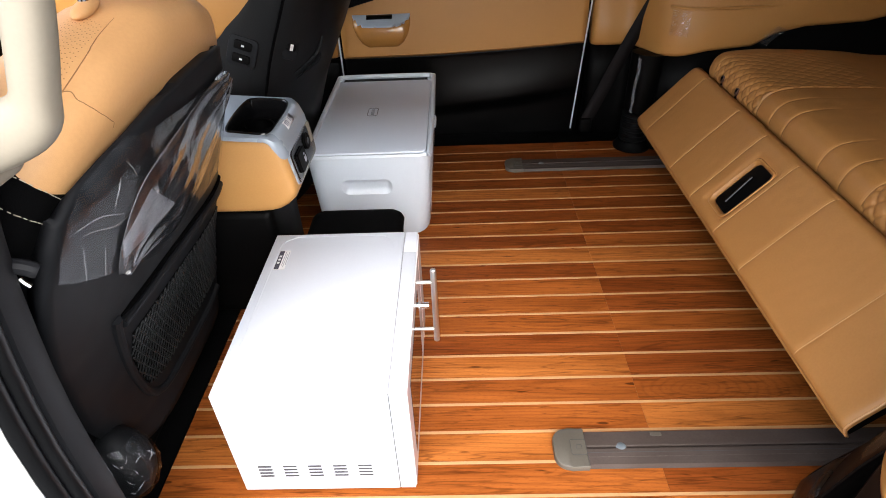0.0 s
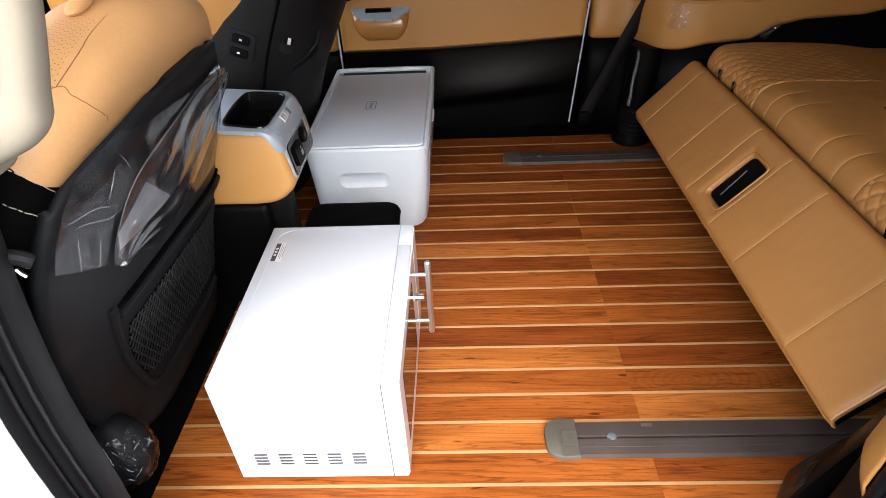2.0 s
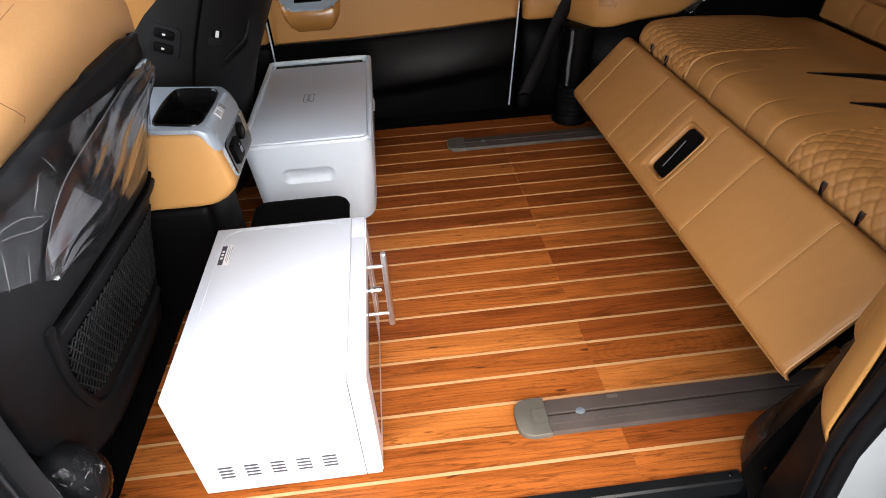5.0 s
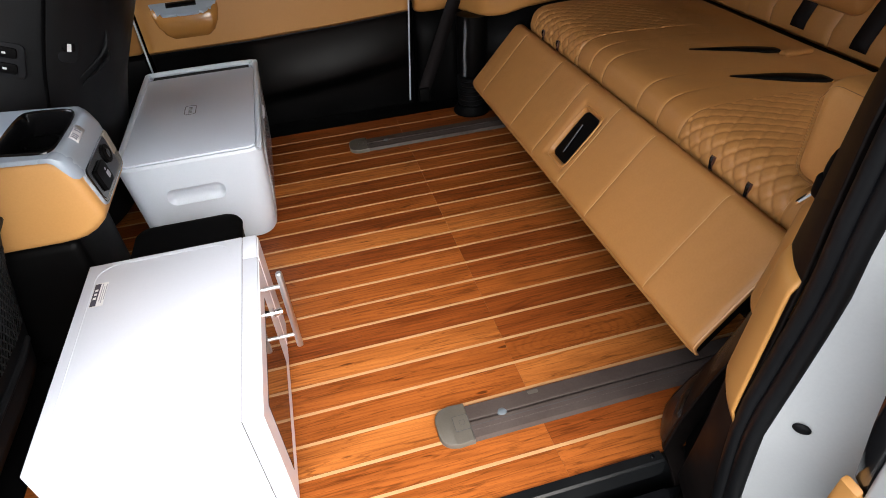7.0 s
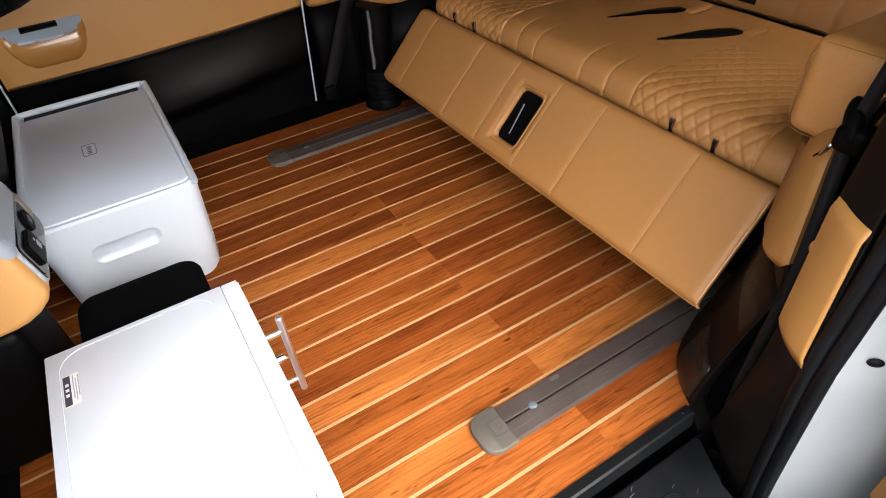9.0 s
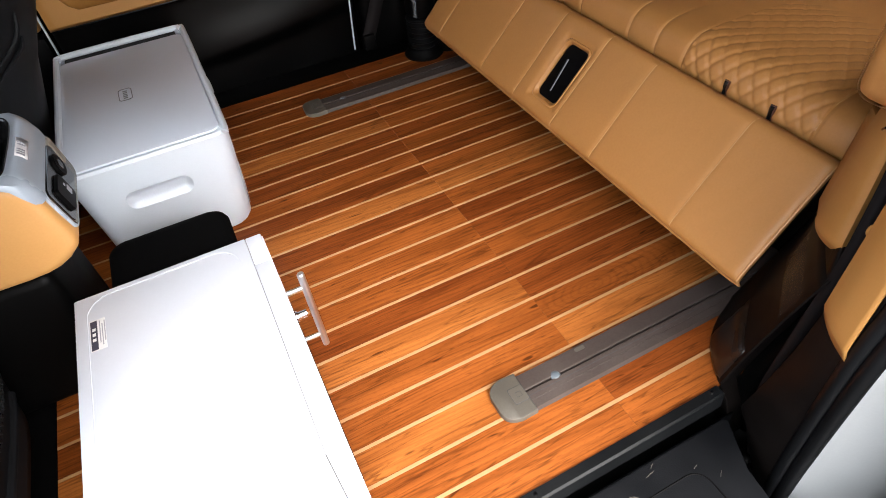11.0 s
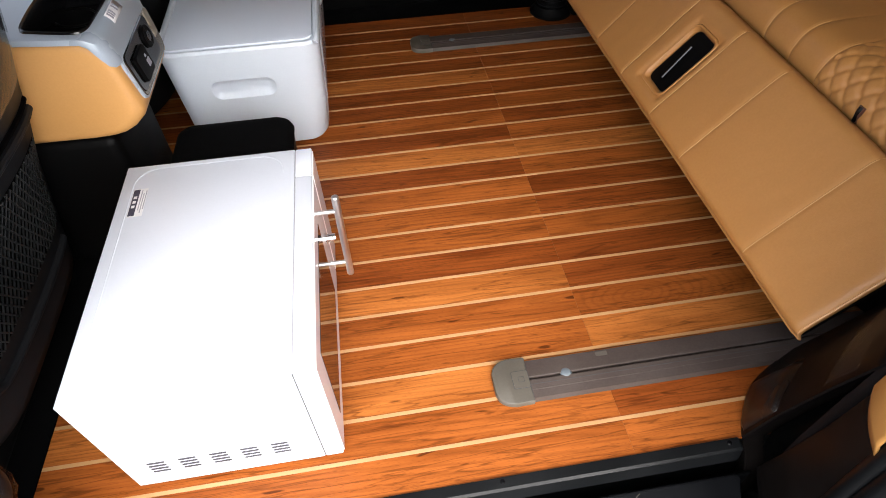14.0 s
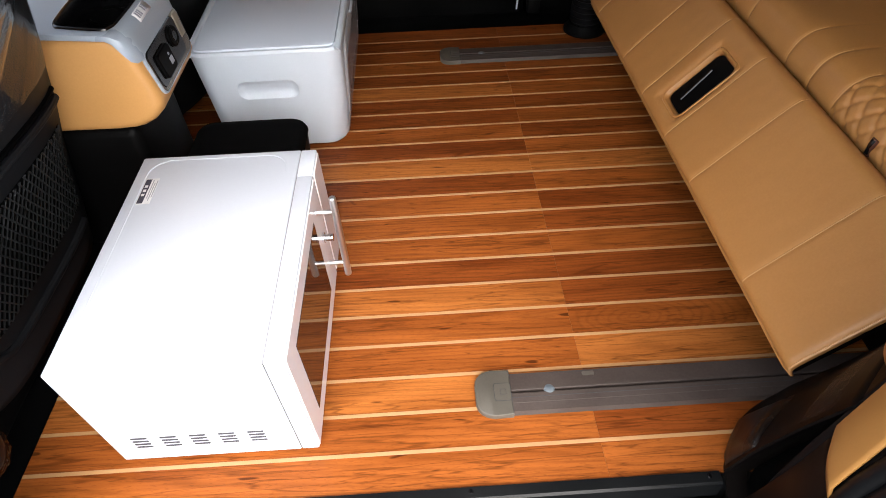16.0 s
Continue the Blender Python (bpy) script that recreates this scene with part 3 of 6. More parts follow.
# ---- seat rails ----
def seat_rail(y, label):
    t = thing("seat_rail", label, "rail", (0.262, y, 0.0), group="floor rails")
    bm = bmesh.new()
    prism(bm, [(-0.039, 0.0005), (-0.036, 0.0105), (-0.0040, 0.0125), (-0.0022, 0.0118), (-0.0020, 0.004), (0.0020, 0.004),
               (0.0022, 0.0118), (0.0040, 0.0125), (0.036, 0.0105), (0.039, 0.0005)], "x", 0.060, 0.74)
    part("rail_body", bm, M["rail"], t, smooth=False)
    for off in (-0.0205,):
        bm = bmesh.new()
        box(bm, 0.061, 0.739, off - 0.0007, off + 0.0007, 0.0105, 0.0119, r=0.0004, seg=1)
        part("rib", bm, M["rail"], t)
    bm = bmesh.new()
    box(bm, 0.061, 0.739, -0.0115, -0.0105, 0.0112, 0.0124)
    part("scored_line", bm, M["slot_dark"], t)
    bm = bmesh.new()
    out = [(0.062, -0.043), (0.062, 0.043)] + [(0.030 - 0.030 * math.sin(a), 0.017 + 0.026 * math.cos(a)) for a in np.linspace(0.0, math.pi / 2, 7)]
    out += [(0.030 - 0.030 * math.cos(a), -0.017 - 0.026 * math.sin(a)) for a in np.linspace(0.0, math.pi / 2, 7)]
    prism(bm, out, "z", 0.0005, 0.0142, r=0.0022, seg=3)
    cap = part("end_cap", bm, M["rail_cap"], t, "grey-green plastic end cap")
    bm = bmesh.new()
    prism(bm, round_rect(0.033, 0.061, -0.016, 0.016, 0.003), "z", 0.0138, 0.0148, r=0.0005, seg=1)
    clip = part("cap_clip", bm, M["rail_cap"], cap)
    bm = bmesh.new()
    loop = [(u, v, 0.0143) for u, v in round_rect(0.0325, 0.0615, -0.0165, 0.0165, 0.003, n=3)]
    sweep(bm, loop + loop[:1], 0.0006, n=5, cap=False)
    part("clip_gap", bm, M["slot_dark"], clip)
    bm = bmesh.new()
    loop = [(u, v, 0.0149) for u, v in round_rect(0.043, 0.053, -0.005, 0.005, 0.001, n=2)]
    sweep(bm, loop + loop[:1], 0.0004, n=5, cap=False)
    part("clip_mark", bm, M["slot_dark"], clip)
    bm = bmesh.new()
    box(bm, 0.0612, 0.0624, -0.041, 0.041, 0.010, 0.0128)
    part("cap_joint", bm, M["slot_dark"], cap)
    bm = bmesh.new()
    bmesh.ops.create_uvsphere(bm, u_segments=20, v_segments=10, radius=0.0102, matrix=pose(0.129, 0.002, 0.0105) @ Matrix.Diagonal((1.0, 0.95, 0.36, 1)))
    part("stop_button", bm, M["stop_grey"], t, "blue-grey plastic stop disc")
    return t


near_rail = seat_rail(0.079, "grey-brown plastic seat rail let into the wooden floor beside the doorway")
seat_rail(1.256, "grey-brown plastic seat rail on the wooden floor beside the far door")

bm = bmesh.new()
prism(bm, round_rect(0.192, 0.213, 0.024, 0.032, 0.002, n=3), "z", 0.0105, 0.0122)
part("rub_mark", bm, M["rail_cap"], near_rail, "pale rubbed mark")

# ---- microwave oven ----
def microwave():
    t = thing("microwave_oven", "white microwave oven with steel bar handle standing on the wooden floor", "microwave", (-0.156, 0.226, 0.0))
    ox, oy = 0.156, -0.226

    def B(x0, x1, y0, y1, z0, z1, r=0.0, seg=2):
        return made(x0 + ox, x1 + ox, y0 + oy, y1 + oy, z0, z1, r=r, seg=seg)
    body = part("body", B(-0.313, -0.0284, 0.0, 0.453, 0.012, 0.272, r=0.0022, seg=2), M["white"], t)
    door = part("door", B(-0.0273, 0.0, 0.0005, 0.3786, 0.012, 0.2715, r=0.0018, seg=2), M["white"], t)
    # Grey fillers paint the shaded seam between body and door
    part("gasket", B(-0.0290, -0.0268, 0.0016, 0.4508, 0.014, 0.2698), M["gasket"], t, "thin grey filler that shades the seam behind the door")
    part("hinge_strip", B(-0.0288, -0.0270, 0.0010, 0.0032, 0.0145, 0.2690), M["slot_grey"], t, "grey strip that shades the near end of the seam")
    part("control_panel", B(-0.0273, 0.0, 0.3792, 0.4525, 0.012, 0.2715, r=0.0018, seg=2), M["white"], t)
    part("door_glass", B(-0.001, 0.0022, 0.004, 0.3755, 0.016, 0.267, r=0.0008, seg=1), M["white_glass"], door, "pale glossy door glass")
    part("window", B(0.0021, 0.0029, 0.050, 0.300, 0.052, 0.232), M["dark_glass"], door, "dark see-through oven window")
    part("panel_glass", B(-0.001, 0.0022, 0.3835, 0.4495, 0.016, 0.267, r=0.0008, seg=1), M["white_glass"], t)
    # bar handle on two posts
    bm = bmesh.new()
    sweep(bm, [(0.035 + ox, 0.333 + oy, z) for z in (0.057, 0.0585, 0.06, 0.255, 0.2565, 0.258)], [0.0045, 0.006, 0.0065, 0.0065, 0.006, 0.0045], n=16)
    h = part("handle", bm, M["steel"], door, "brushed steel bar handle")
    for z in (0.092, 0.224):
        bm = bmesh.new()
        sweep(bm, [(0.002 + ox, 0.333 + oy, z), (0.034 + ox, 0.333 + oy, z)], 0.0042, n=12)
        part("post", bm, M["steel"], h)
    bm = bmesh.new()
    sweep(bm, [(0.002 + ox, 0.334 + oy, 0.160), (0.006 + ox, 0.334 + oy, 0.160), (0.0065 + ox, 0.334 + oy, 0.160), (0.022 + ox, 0.334 + oy, 0.160)],
          [0.010, 0.010, 0.0075, 0.0072], n=20)
    part("lock_knob", bm, M["chrome"], door, "small chrome lock knob")
    # pressed line on the top and on the side
    def arc(cx, cy, r, a0, a1, n=8):
        return [(cx + r * math.cos(radians(a)), cy + r * math.sin(radians(a))) for a in np.linspace(a0, a1, n)]
    line = [(-0.294, 0.060)] + arc(-0.254, 0.402, 0.040, 180, 90) + arc(-0.088, 0.402, 0.040, 90, 10) + [(-0.047, 0.395)]
    bm = bmesh.new()
    sweep(bm, [(x + ox, y + oy, 0.2718) for x, y in line], 0.0009, n=6)
    part("pressed_line", bm, M["white"], body)
    bm = bmesh.new()
    line = [(-0.287, 0.215)] + arc(-0.262, 0.065, 0.025, 180, 250) + [(-0.235, 0.038)]
    sweep(bm, [(x + ox, oy, z) for x, z in line], 0.0014, n=6)
    part("pressed_line", bm, M["white"], body)
    bm = bmesh.new()
    line = [(-0.10, 0.038)] + arc(-0.075, 0.062, 0.025, 290, 340)
    sweep(bm, [(x + ox, oy, z) for x, z in line], 0.0014, n=6)
    part("pressed_line", bm, M["white"], body)
    # louvres
    for g in range(5):
        for r in range(4):
            x = -0.2635 + 0.0445 * g
            z = 0.084 - 0.0092 * r
            bm = bmesh.new()
            prism(bm, round_rect(x + ox - 0.0125, x + ox + 0.0125, z - 0.0019, z + 0.0019, 0.0018, n=3), "y", oy - 0.0010, oy + 0.002)
            part("vent_slot", bm, M["slot_dark"], body)
    # sticker with a dark block and small print
    st = part("sticker", B(-0.291, -0.268, 0.326, 0.392, 0.2720, 0.2724), M["paper"], t, "small white sticker with a dark band")
    part("dark_band", B(-0.290, -0.280, 0.328, 0.390, 0.2723, 0.2727), M["ink"], st)
    for y in (0.346, 0.357, 0.368):
        part("print_bar", B(-0.2875, -0.2825, y, y + 0.006, 0.2726, 0.2729), M["pale_ink"], st)
    for x, a, b in ((-0.277, 0.340, 0.388), (-0.2735, 0.334, 0.380), (-0.270, 0.342, 0.386)):
        part("print_bar", B(x, x + 0.0016, a, b, 0.2723, 0.2727), M["grey_ink"], st)
    for x in (-0.29, -0.05):
        for y in (0.03, 0.42):
            bm = bmesh.new()
            sweep(bm, [(x + ox, y + oy, 0.0006), (x + ox, y + oy, 0.0125)], 0.012, n=16)
            part("foot", bm, M["rubber"], t)
    return t


microwave()


# ---- storage box ----
def storage_box():
    t = thing("storage_box", "white plastic storage box with frosted lid on the wooden floor", "storage box", (-0.155, 1.105, 0.0))

    def ring(x0, x1, y0, y1, r, z):
        return [(u, v, z) for u, v in round_rect(x0, x1, y0, y1, r, n=7)]
    rows = [ring(-0.140, 0.135, -0.258, 0.284, 0.035, 0.004), ring(-0.156, 0.150, -0.272, 0.299, 0.045, 0.010), ring(-0.161, 0.157, -0.279, 0.305, 0.048, 0.022),
            ring(-0.165, 0.166, -0.287, 0.312, 0.045, 0.12), ring(-0.170, 0.175, -0.297, 0.320, 0.036, 0.262), ring(-0.170, 0.175, -0.298, 0.320, 0.034, 0.277),
            ring(-0.166, 0.171, -0.294, 0.316, 0.030, 0.283), ring(-0.158, 0.163, -0.286, 0.308, 0.025, 0.283), ring(-0.154, 0.158, -0.282, 0.304, 0.022, 0.270)]
    bm = bmesh.new()
    vs = sheet(bm, rows, close=True)
    bm.faces.new(vs[0][::-1])
    bm.faces.new(vs[-1])
    body = part("body", bm, M["white_plastic"], t)
    # moulded grip pressed into the front
    bm = bmesh.new()
    slope = lambda v: -(v - 0.19) * 0.07 + 0.0004
    rings = []
    for g, d in ((0.008, -0.304), (0.0075, -0.2935), (0.004, -0.2905), (-0.003, -0.2845), (-0.009, -0.2815)):
        rings.append([(u, d + slope(v), v) for u, v in round_rect(-0.074 - g, 0.056 + g, 0.166 - g, 0.202 + g, 0.014 + g, n=6)])
    vs = sheet(bm, rings, close=True)
    bm.faces.new(vs[0])
    bm.faces.new(vs[-1][::-1])
    cut(body, bm)
    # raised rim at the back and side, frosted lid
    bm = bmesh.new()
    prism(bm, round_rect(-0.1585, 0.1615, -0.284, 0.280, 0.018, n=5), "z", 0.276, 0.2865, r=0.0015)
    lid = part("lid", bm, M["lid"], t, "frosted grey plastic lid")
    bm = bmesh.new()
    path = [(-0.156, -0.281, 0.268), (-0.162, -0.272, 0.278), (-0.1655, -0.25, 0.283), (-0.1655, 0.265, 0.288), (-0.160, 0.300, 0.290), (-0.130, 0.315, 0.291), (0.132, 0.315, 0.291),
            (0.164, 0.302, 0.290), (0.1705, 0.265, 0.288), (0.1705, -0.25, 0.283), (0.166, -0.272, 0.278), (0.160, -0.281, 0.268)]
    sweep(bm, smooth_line(path, 5), 0.008, n=10)
    part("rim", bm, M["white_plastic"], t)
    # Black block paints the shade in the gap between lid and rim
    bm = bmesh.new()
    box(bm, -0.146, 0.148, 0.2815, 0.308, 0.274, 0.2852)
    part("finger_gap", bm, M["black"], lid)
    bm = bmesh.new()
    loop = [(u, v, 0.2868) for u, v in round_rect(-0.028, 0.002, -0.030, 0.030, 0.008, n=4)]
    sweep(bm, loop + loop[:1], 0.0011, n=6, cap=False)
    part("badge", bm, M["badge_ink"], lid)
    for k in range(5):
        bm = bmesh.new()
        box(bm, -0.018, -0.008, -0.021 + 0.009 * k, -0.016 + 0.009 * k, 0.2864, 0.2870)
        part("badge_bar", bm, M["badge_ink"], lid)
    # clear panel in the long side
    bm = bmesh.new()
    rows = [[(0.1590, y, 0.035), (0.1655, y, 0.10), (0.1705, y, 0.18), (0.1755, y, 0.255)] for y in np.linspace(-0.235, 0.25, 8)]
    sheet(bm, rows)
    part("side_panel", bm, M["side_clear"], t, "clear glossy side panel", thick=0.0015, offset=1.0)
    bm = bmesh.new()
    sweep(bm, smooth_line([(0.176, -0.04, 0.252), (0.1785, -0.03, 0.246), (0.1785, 0.03, 0.246), (0.176, 0.04, 0.252)], 4), 0.004, n=8)
    part("latch", bm, M["white_plastic"], t)
    return t


storage_box()

# ---- black bin between the oven and the box ----
def black_bin():
    t = thing("black_bin", "small black plastic bin with a soft rounded top beside the oven", "bin", (-0.17, 0.556, 0.0))

    def ring(g, z, r):
        return [(u, v, z) for u, v in round_rect(-0.105 - g, 0.122 + g, -0.085 - g, 0.088 + g, r, n=6)]
    bm = bmesh.new()
    vs = sheet(bm, [ring(-0.02, 0.001, 0.02), ring(-0.012, 0.006, 0.025), ring(0.0, 0.19, 0.032), ring(0.0, 0.196, 0.032)], close=True)
    bm.faces.new(vs[0][::-1])
    bm.faces.new(vs[-1])
    part("body", bm, M["black"], t)
    bm = bmesh.new()
    vs = sheet(bm, [ring(0.001, 0.1965, 0.033), ring(0.003, 0.203, 0.033), ring(-0.001, 0.213, 0.031), ring(-0.008, 0.2195, 0.027), ring(-0.022, 0.222, 0.02)], close=True)
    bm.faces.new(vs[0][::-1])
    bm.faces.new(vs[-1])
    part("lid", bm, M["fabric"], t)
    return t


black_bin()


# ---- folding bench: leg flap, cushion, backrest ----
def bench():
    t = thing("bench_seat", "tan leather bench with quilted cushion and a hanging leg flap", "bench seat", (1.1, 0.65, 0.0))
    O = Vector((1.1, 0.65, 0.0))

    # leg flap: a padded board hanging from the front edge
    foot, head = Vector((0.734, 0, 0.119)), Vector((0.888, 0, 0.335))
    along = (head - foot).normalized()
    out = Vector((-along.z, 0, along.x))
    span = (head - foot).length
    seams = (0.196, 0.462, 0.620, 0.795, 0.968, 1.235)
    hole = (0.644, 0.740, 0.190, 0.775)

    def shear(y, v):
        return y * (1 - 0.046 * v) + 0.002

    def in_hole(y, v, grow=0.0):
        y0, y1, v0, v1 = hole
        cy, cv, hy, hv = (y0 + y1) / 2, (v0 + v1) / 2, (y1 - y0) / 2 + grow, ((v1 - v0) / 2) + grow / span
        r = 0.02
        dy, dv = max(abs(y - cy) - (hy - r), 0), max((abs(v - cv) - hv) * span + r, 0)
        return math.hypot(dy, dv) < r

    def front(y, v):
        """A point of the padded front face; v runs from foot to head."""
        h = 0.011
        for s in seams:
            d = abs(y - s)
            h -= 0.0018 * math.exp(-(d / 0.0040) ** 2) + 0.0006 * math.exp(-(d / 0.014) ** 2)
        edge = min(v, 1 - v) * span
        h -= 0.022 * math.exp(-edge / 0.0065)
        end = min(y - 0.021, 1.352 - y)
        h -= 0.012 * math.exp(-max(end, 0) / 0.006)
        h += 0.0012 * noise.noise((y * 9, v * 3, 0.3)) + 0.0005 * noise.noise((y * 40, v * 9, 1.3))
        y0, y1, v0, v1 = hole
        g = math.hypot(max(y0 - y, y - y1, 0), max(v0 - v, v - v1, 0) * span)
        h -= 0.006 * math.exp(-(g / 0.010) ** 2)
        p = foot + along * (v * span) + out * h
        return Vector((p.x, shear(y, v), p.z)) - O
    ny, nv = 330, 62
    ys = np.linspace(0.021, 1.352, ny)
    vs_ = np.linspace(0, 1, nv)
    bm = bmesh.new()
    grid = [[bm.verts.new(front(y, v)) for v in vs_] for y in ys]
    for i in range(ny - 1):
        for k in range(nv - 1):
            if not in_hole((ys[i] + ys[i + 1]) / 2, (vs_[k] + vs_[k + 1]) / 2):
                bm.faces.new((grid[i][k], grid[i + 1][k], grid[i + 1][k + 1], grid[i][k + 1]))
    bmesh.ops.delete(bm, geom=[v for v in bm.verts if not v.link_faces], context="VERTS")
    flap = part("leg_flap", bm, M["leather"], t, thick=0.003)
    # hard back of the flap with a dark end
    bm = bmesh.new()
    rows = []
    for y in (0.030, 1.343):
        q = [foot + along * 0.006 - out * 0.006, foot + along * 0.004 - out * 0.030, head - along * 0.004 - out * 0.034, head - along * 0.004 - out * 0.006]
        rows.append([Vector((p.x, shear(y, 0.02 if i < 2 else 0.98), p.z)) - O for i, p in enumerate(q)])
    v2 = sheet(bm, rows, close=True)
    bm.faces.new(v2[0][::-1])
    bm.faces.new(v2[1])
    part("flap_back", bm, M["black"], t, smooth=False)
    # stitched seams
    for s in seams:
        bm = bmesh.new()
        sweep(bm, [front(s, v) + out * 0.0004 for v in np.linspace(0.01, 0.985, 26)], 0.0011, n=6)
        part("seam", bm, M["thread"], flap)
    bm = bmesh.new()
    sweep(bm, [front(0.024, v) + out * 0.0006 for v in np.linspace(0.0, 1.0, 26)], 0.0020, n=6)
    part("piping", bm, M["leather_lit"], flap)
    bm = bmesh.new()
    sweep(bm, [front(y, 0.006) for y in np.linspace(0.021, 1.352, 90)], 0.0022, n=6)
    part("piping", bm, M["leather"], flap)
    # opening with a raised lip, dark inside and a pull lever
    y0, y1, v0, v1 = hole
    cy, cv = (y0 + y1) / 2, (v0 + v1) / 2

    def hole_loop(grow, depth):
        pts = []
        for u, w in round_rect(y0 - grow, y1 + grow, v0 * span - grow, v1 * span + grow, 0.020 + grow * 0.5, n=6):
            p = foot + along * w + out * depth
            pts.append(Vector((p.x, shear(u, w / span), p.z)) - O)
        return pts
    bm = bmesh.new()
    sheet(bm, [hole_loop(0.007, 0.0035), hole_loop(0.003, 0.0078), hole_loop(-0.001, 0.0065), hole_loop(-0.006, -0.001), hole_loop(-0.007, -0.005)], close=True)
    part("pull_opening", bm, M["leather"], flap, thick=0.0015)
    bm = bmesh.new()
    w2 = sheet(bm, [hole_loop(-0.008, -0.0040), hole_loop(-0.008, -0.0048)], close=True)
    bm.faces.new(w2[0])
    part("pull_recess", bm, M["black"], flap, "dark recess with a pull lever", smooth=False)
    bm = bmesh.new()
    ends = [foot + along * (span * f) - out * 0.0005 for f in (0.30, 0.62)]
    sweep(bm, [Vector((p.x, shear(cy + 0.006, cv), p.z)) - O for p in ends], 0.0035, n=8)
    part("pull_lever", bm, M["black_gloss"], flap)

    # cushion with a rolled front edge and stitched diamonds
    prof = smooth_line([(0.935, 0, 0.255), (0.911, 0, 0.320), (0.914, 0, 0.352), (0.930, 0, 0.378), (0.965, 0, 0.392), (1.06, 0, 0.395),
                        (1.22, 0, 0.388), (1.40, 0, 0.378), (1.475, 0, 0.370), (1.505, 0, 0.352), (1.515, 0, 0.31)], 24)
    run = [0.0]
    for p, q in zip(prof, prof[1:]):
        run.append(run[-1] + (q - p).length)

    def at_run(s):
        i = min(max(int(np.searchsorted(run, s)) - 1, 0), len(prof) - 2)
        f = (s - run[i]) / max(run[i + 1] - run[i], 1e-6)
        d = (prof[i + 1] - prof[i]).normalized()
        return prof[i].lerp(prof[i + 1], f), Vector((-d.z, 0, d.x))
    lines = (0.098, 0.413, 0.497, 0.583, 0.760, 0.832, 0.905, 1.215)
    zones = ((0.100, 0.411), (0.907, 1.213))

    def cushion(s, y):
        p, nrm = at_run(s)
        h = 0.0
        for q in lines:
            d = abs(y - q)
            fade = 0.10 + 0.90 / (1 + math.exp((s - 0.185) / 0.018))
            h -= fade * (0.0024 * math.exp(-(d / 0.0038) ** 2) + 0.0012 * math.exp(-(d / 0.014) ** 2))
        for a, b in zones:
            if a < y < b and 0.05 < s < 0.46:
                fade = min(1, (s - 0.05) / 0.03, (0.46 - s) / 0.05)
                for sign in (1, -1):
                    f = (y - a) / 0.0355 + sign * s / 0.052
                    d = abs(f - round(f))
                    h -= fade * (0.0014 + 0.0016 * math.exp(-((s - 0.11) / 0.06) ** 2)) * math.exp(-(d / 0.15) ** 2)
                h += 0.003 * fade
        end = min(y - 0.0, 1.285 - y)
        h -= 0.030 * math.exp(-max(end, 0) / 0.014)
        h += 0.0022 * noise.noise((y * 7, s * 8, 4.3)) + 0.0008 * noise.noise((y * 28, s * 22, 7.7))
        h -= 0.012 * math.exp(-((s - 0.62) / 0.10) ** 2)
        q = p + nrm * h
        return Vector((q.x, y, q.z)) - O
    bm = bmesh.new()
    ss = np.linspace(0.0, run[-1], 240)
    yy = np.linspace(0.0, 1.285, 520)
    sheet(bm, [[cushion(s, y) for y in yy] for s in ss])
    cush = part("cushion", bm, M["leather"], t, thick=0.02)
    for q in lines:
        bm = bmesh.new()
        sweep(bm, [cushion(s, q) + Vector((0, 0.0022, 0.0004)) for s in np.linspace(0.03, 0.175, 24)], 0.0009, n=6)
        part("seam", bm, M["thread"], cush)
    # anchor slots in the front roll
    for y in (0.185, 0.292, 1.030, 1.136):
        bm = bmesh.new()
        sweep(bm, [cushion(s, y) for s in np.linspace(0.070, 0.100, 8)], 0.0062, n=10)
        rim = part("anchor_slot", bm, M["slot_brown"], cush, "dark anchor slot with brown rim")
        bm = bmesh.new()
        sweep(bm, [cushion(s, y) + Vector((-0.0022, 0, 0.0016)) for s in np.linspace(0.072, 0.098, 8)], 0.0048, n=8)
        part("slot_inside", bm, M["black_gloss"], rim)
    # buckle openings in the top, with their leather tabs
    for (xa, ya), (xb, yb), wide in (((1.130, 0.722), (1.350, 0.660), 0.019), ((1.112, 0.534), (1.322, 0.464), 0.025)):
        bm = bmesh.new()
        n = 14
        rows = []
        for k in range(n + 1):
            f = k / n
            w = wide * min(1.0, (f * 1.5 + 0.01) ** 0.8) * (1.0 - 0.35 * max(0.0, (f - 0.75) / 0.25) ** 2)
            x, y = xa + (xb - xa) * f, ya + (yb - ya) * f
            s = 0.12 + (x - 0.95)
            z = lerp_table(((0.965, 0.392), (1.06, 0.395), (1.22, 0.388), (1.40, 0.378), (1.55, 0.366)), x)
            rows.append([(x - O.x, y - w - O.y, z + 0.0022), (x - O.x, y - O.y, z + 0.0030), (x - O.x, y + w - O.y, z + 0.0022)])
        sheet(bm, rows)
        part("buckle_slot", bm, M["black"], cush, "black slit in the leather", thick=0.006)
        bm = bmesh.new()
        box(bm, xb - 0.004 - O.x, xb + 0.085 - O.x, yb - 0.034 - O.y, yb - 0.008 - O.y, 0.368, 0.3825, r=0.006, seg=3)
        part("buckle_tab", bm, M["leather"], cush)
    # backrest behind a dark gap, with black straps and a folded bolster
    rise = ((1.66, 0.340), (1.592, 0.350), (1.574, 0.362), (1.577, 0.384), (1.61, 0.450), (1.70, 0.61), (1.82, 0.78), (1.92, 0.93))
    bm = bmesh.new()
    rows = []
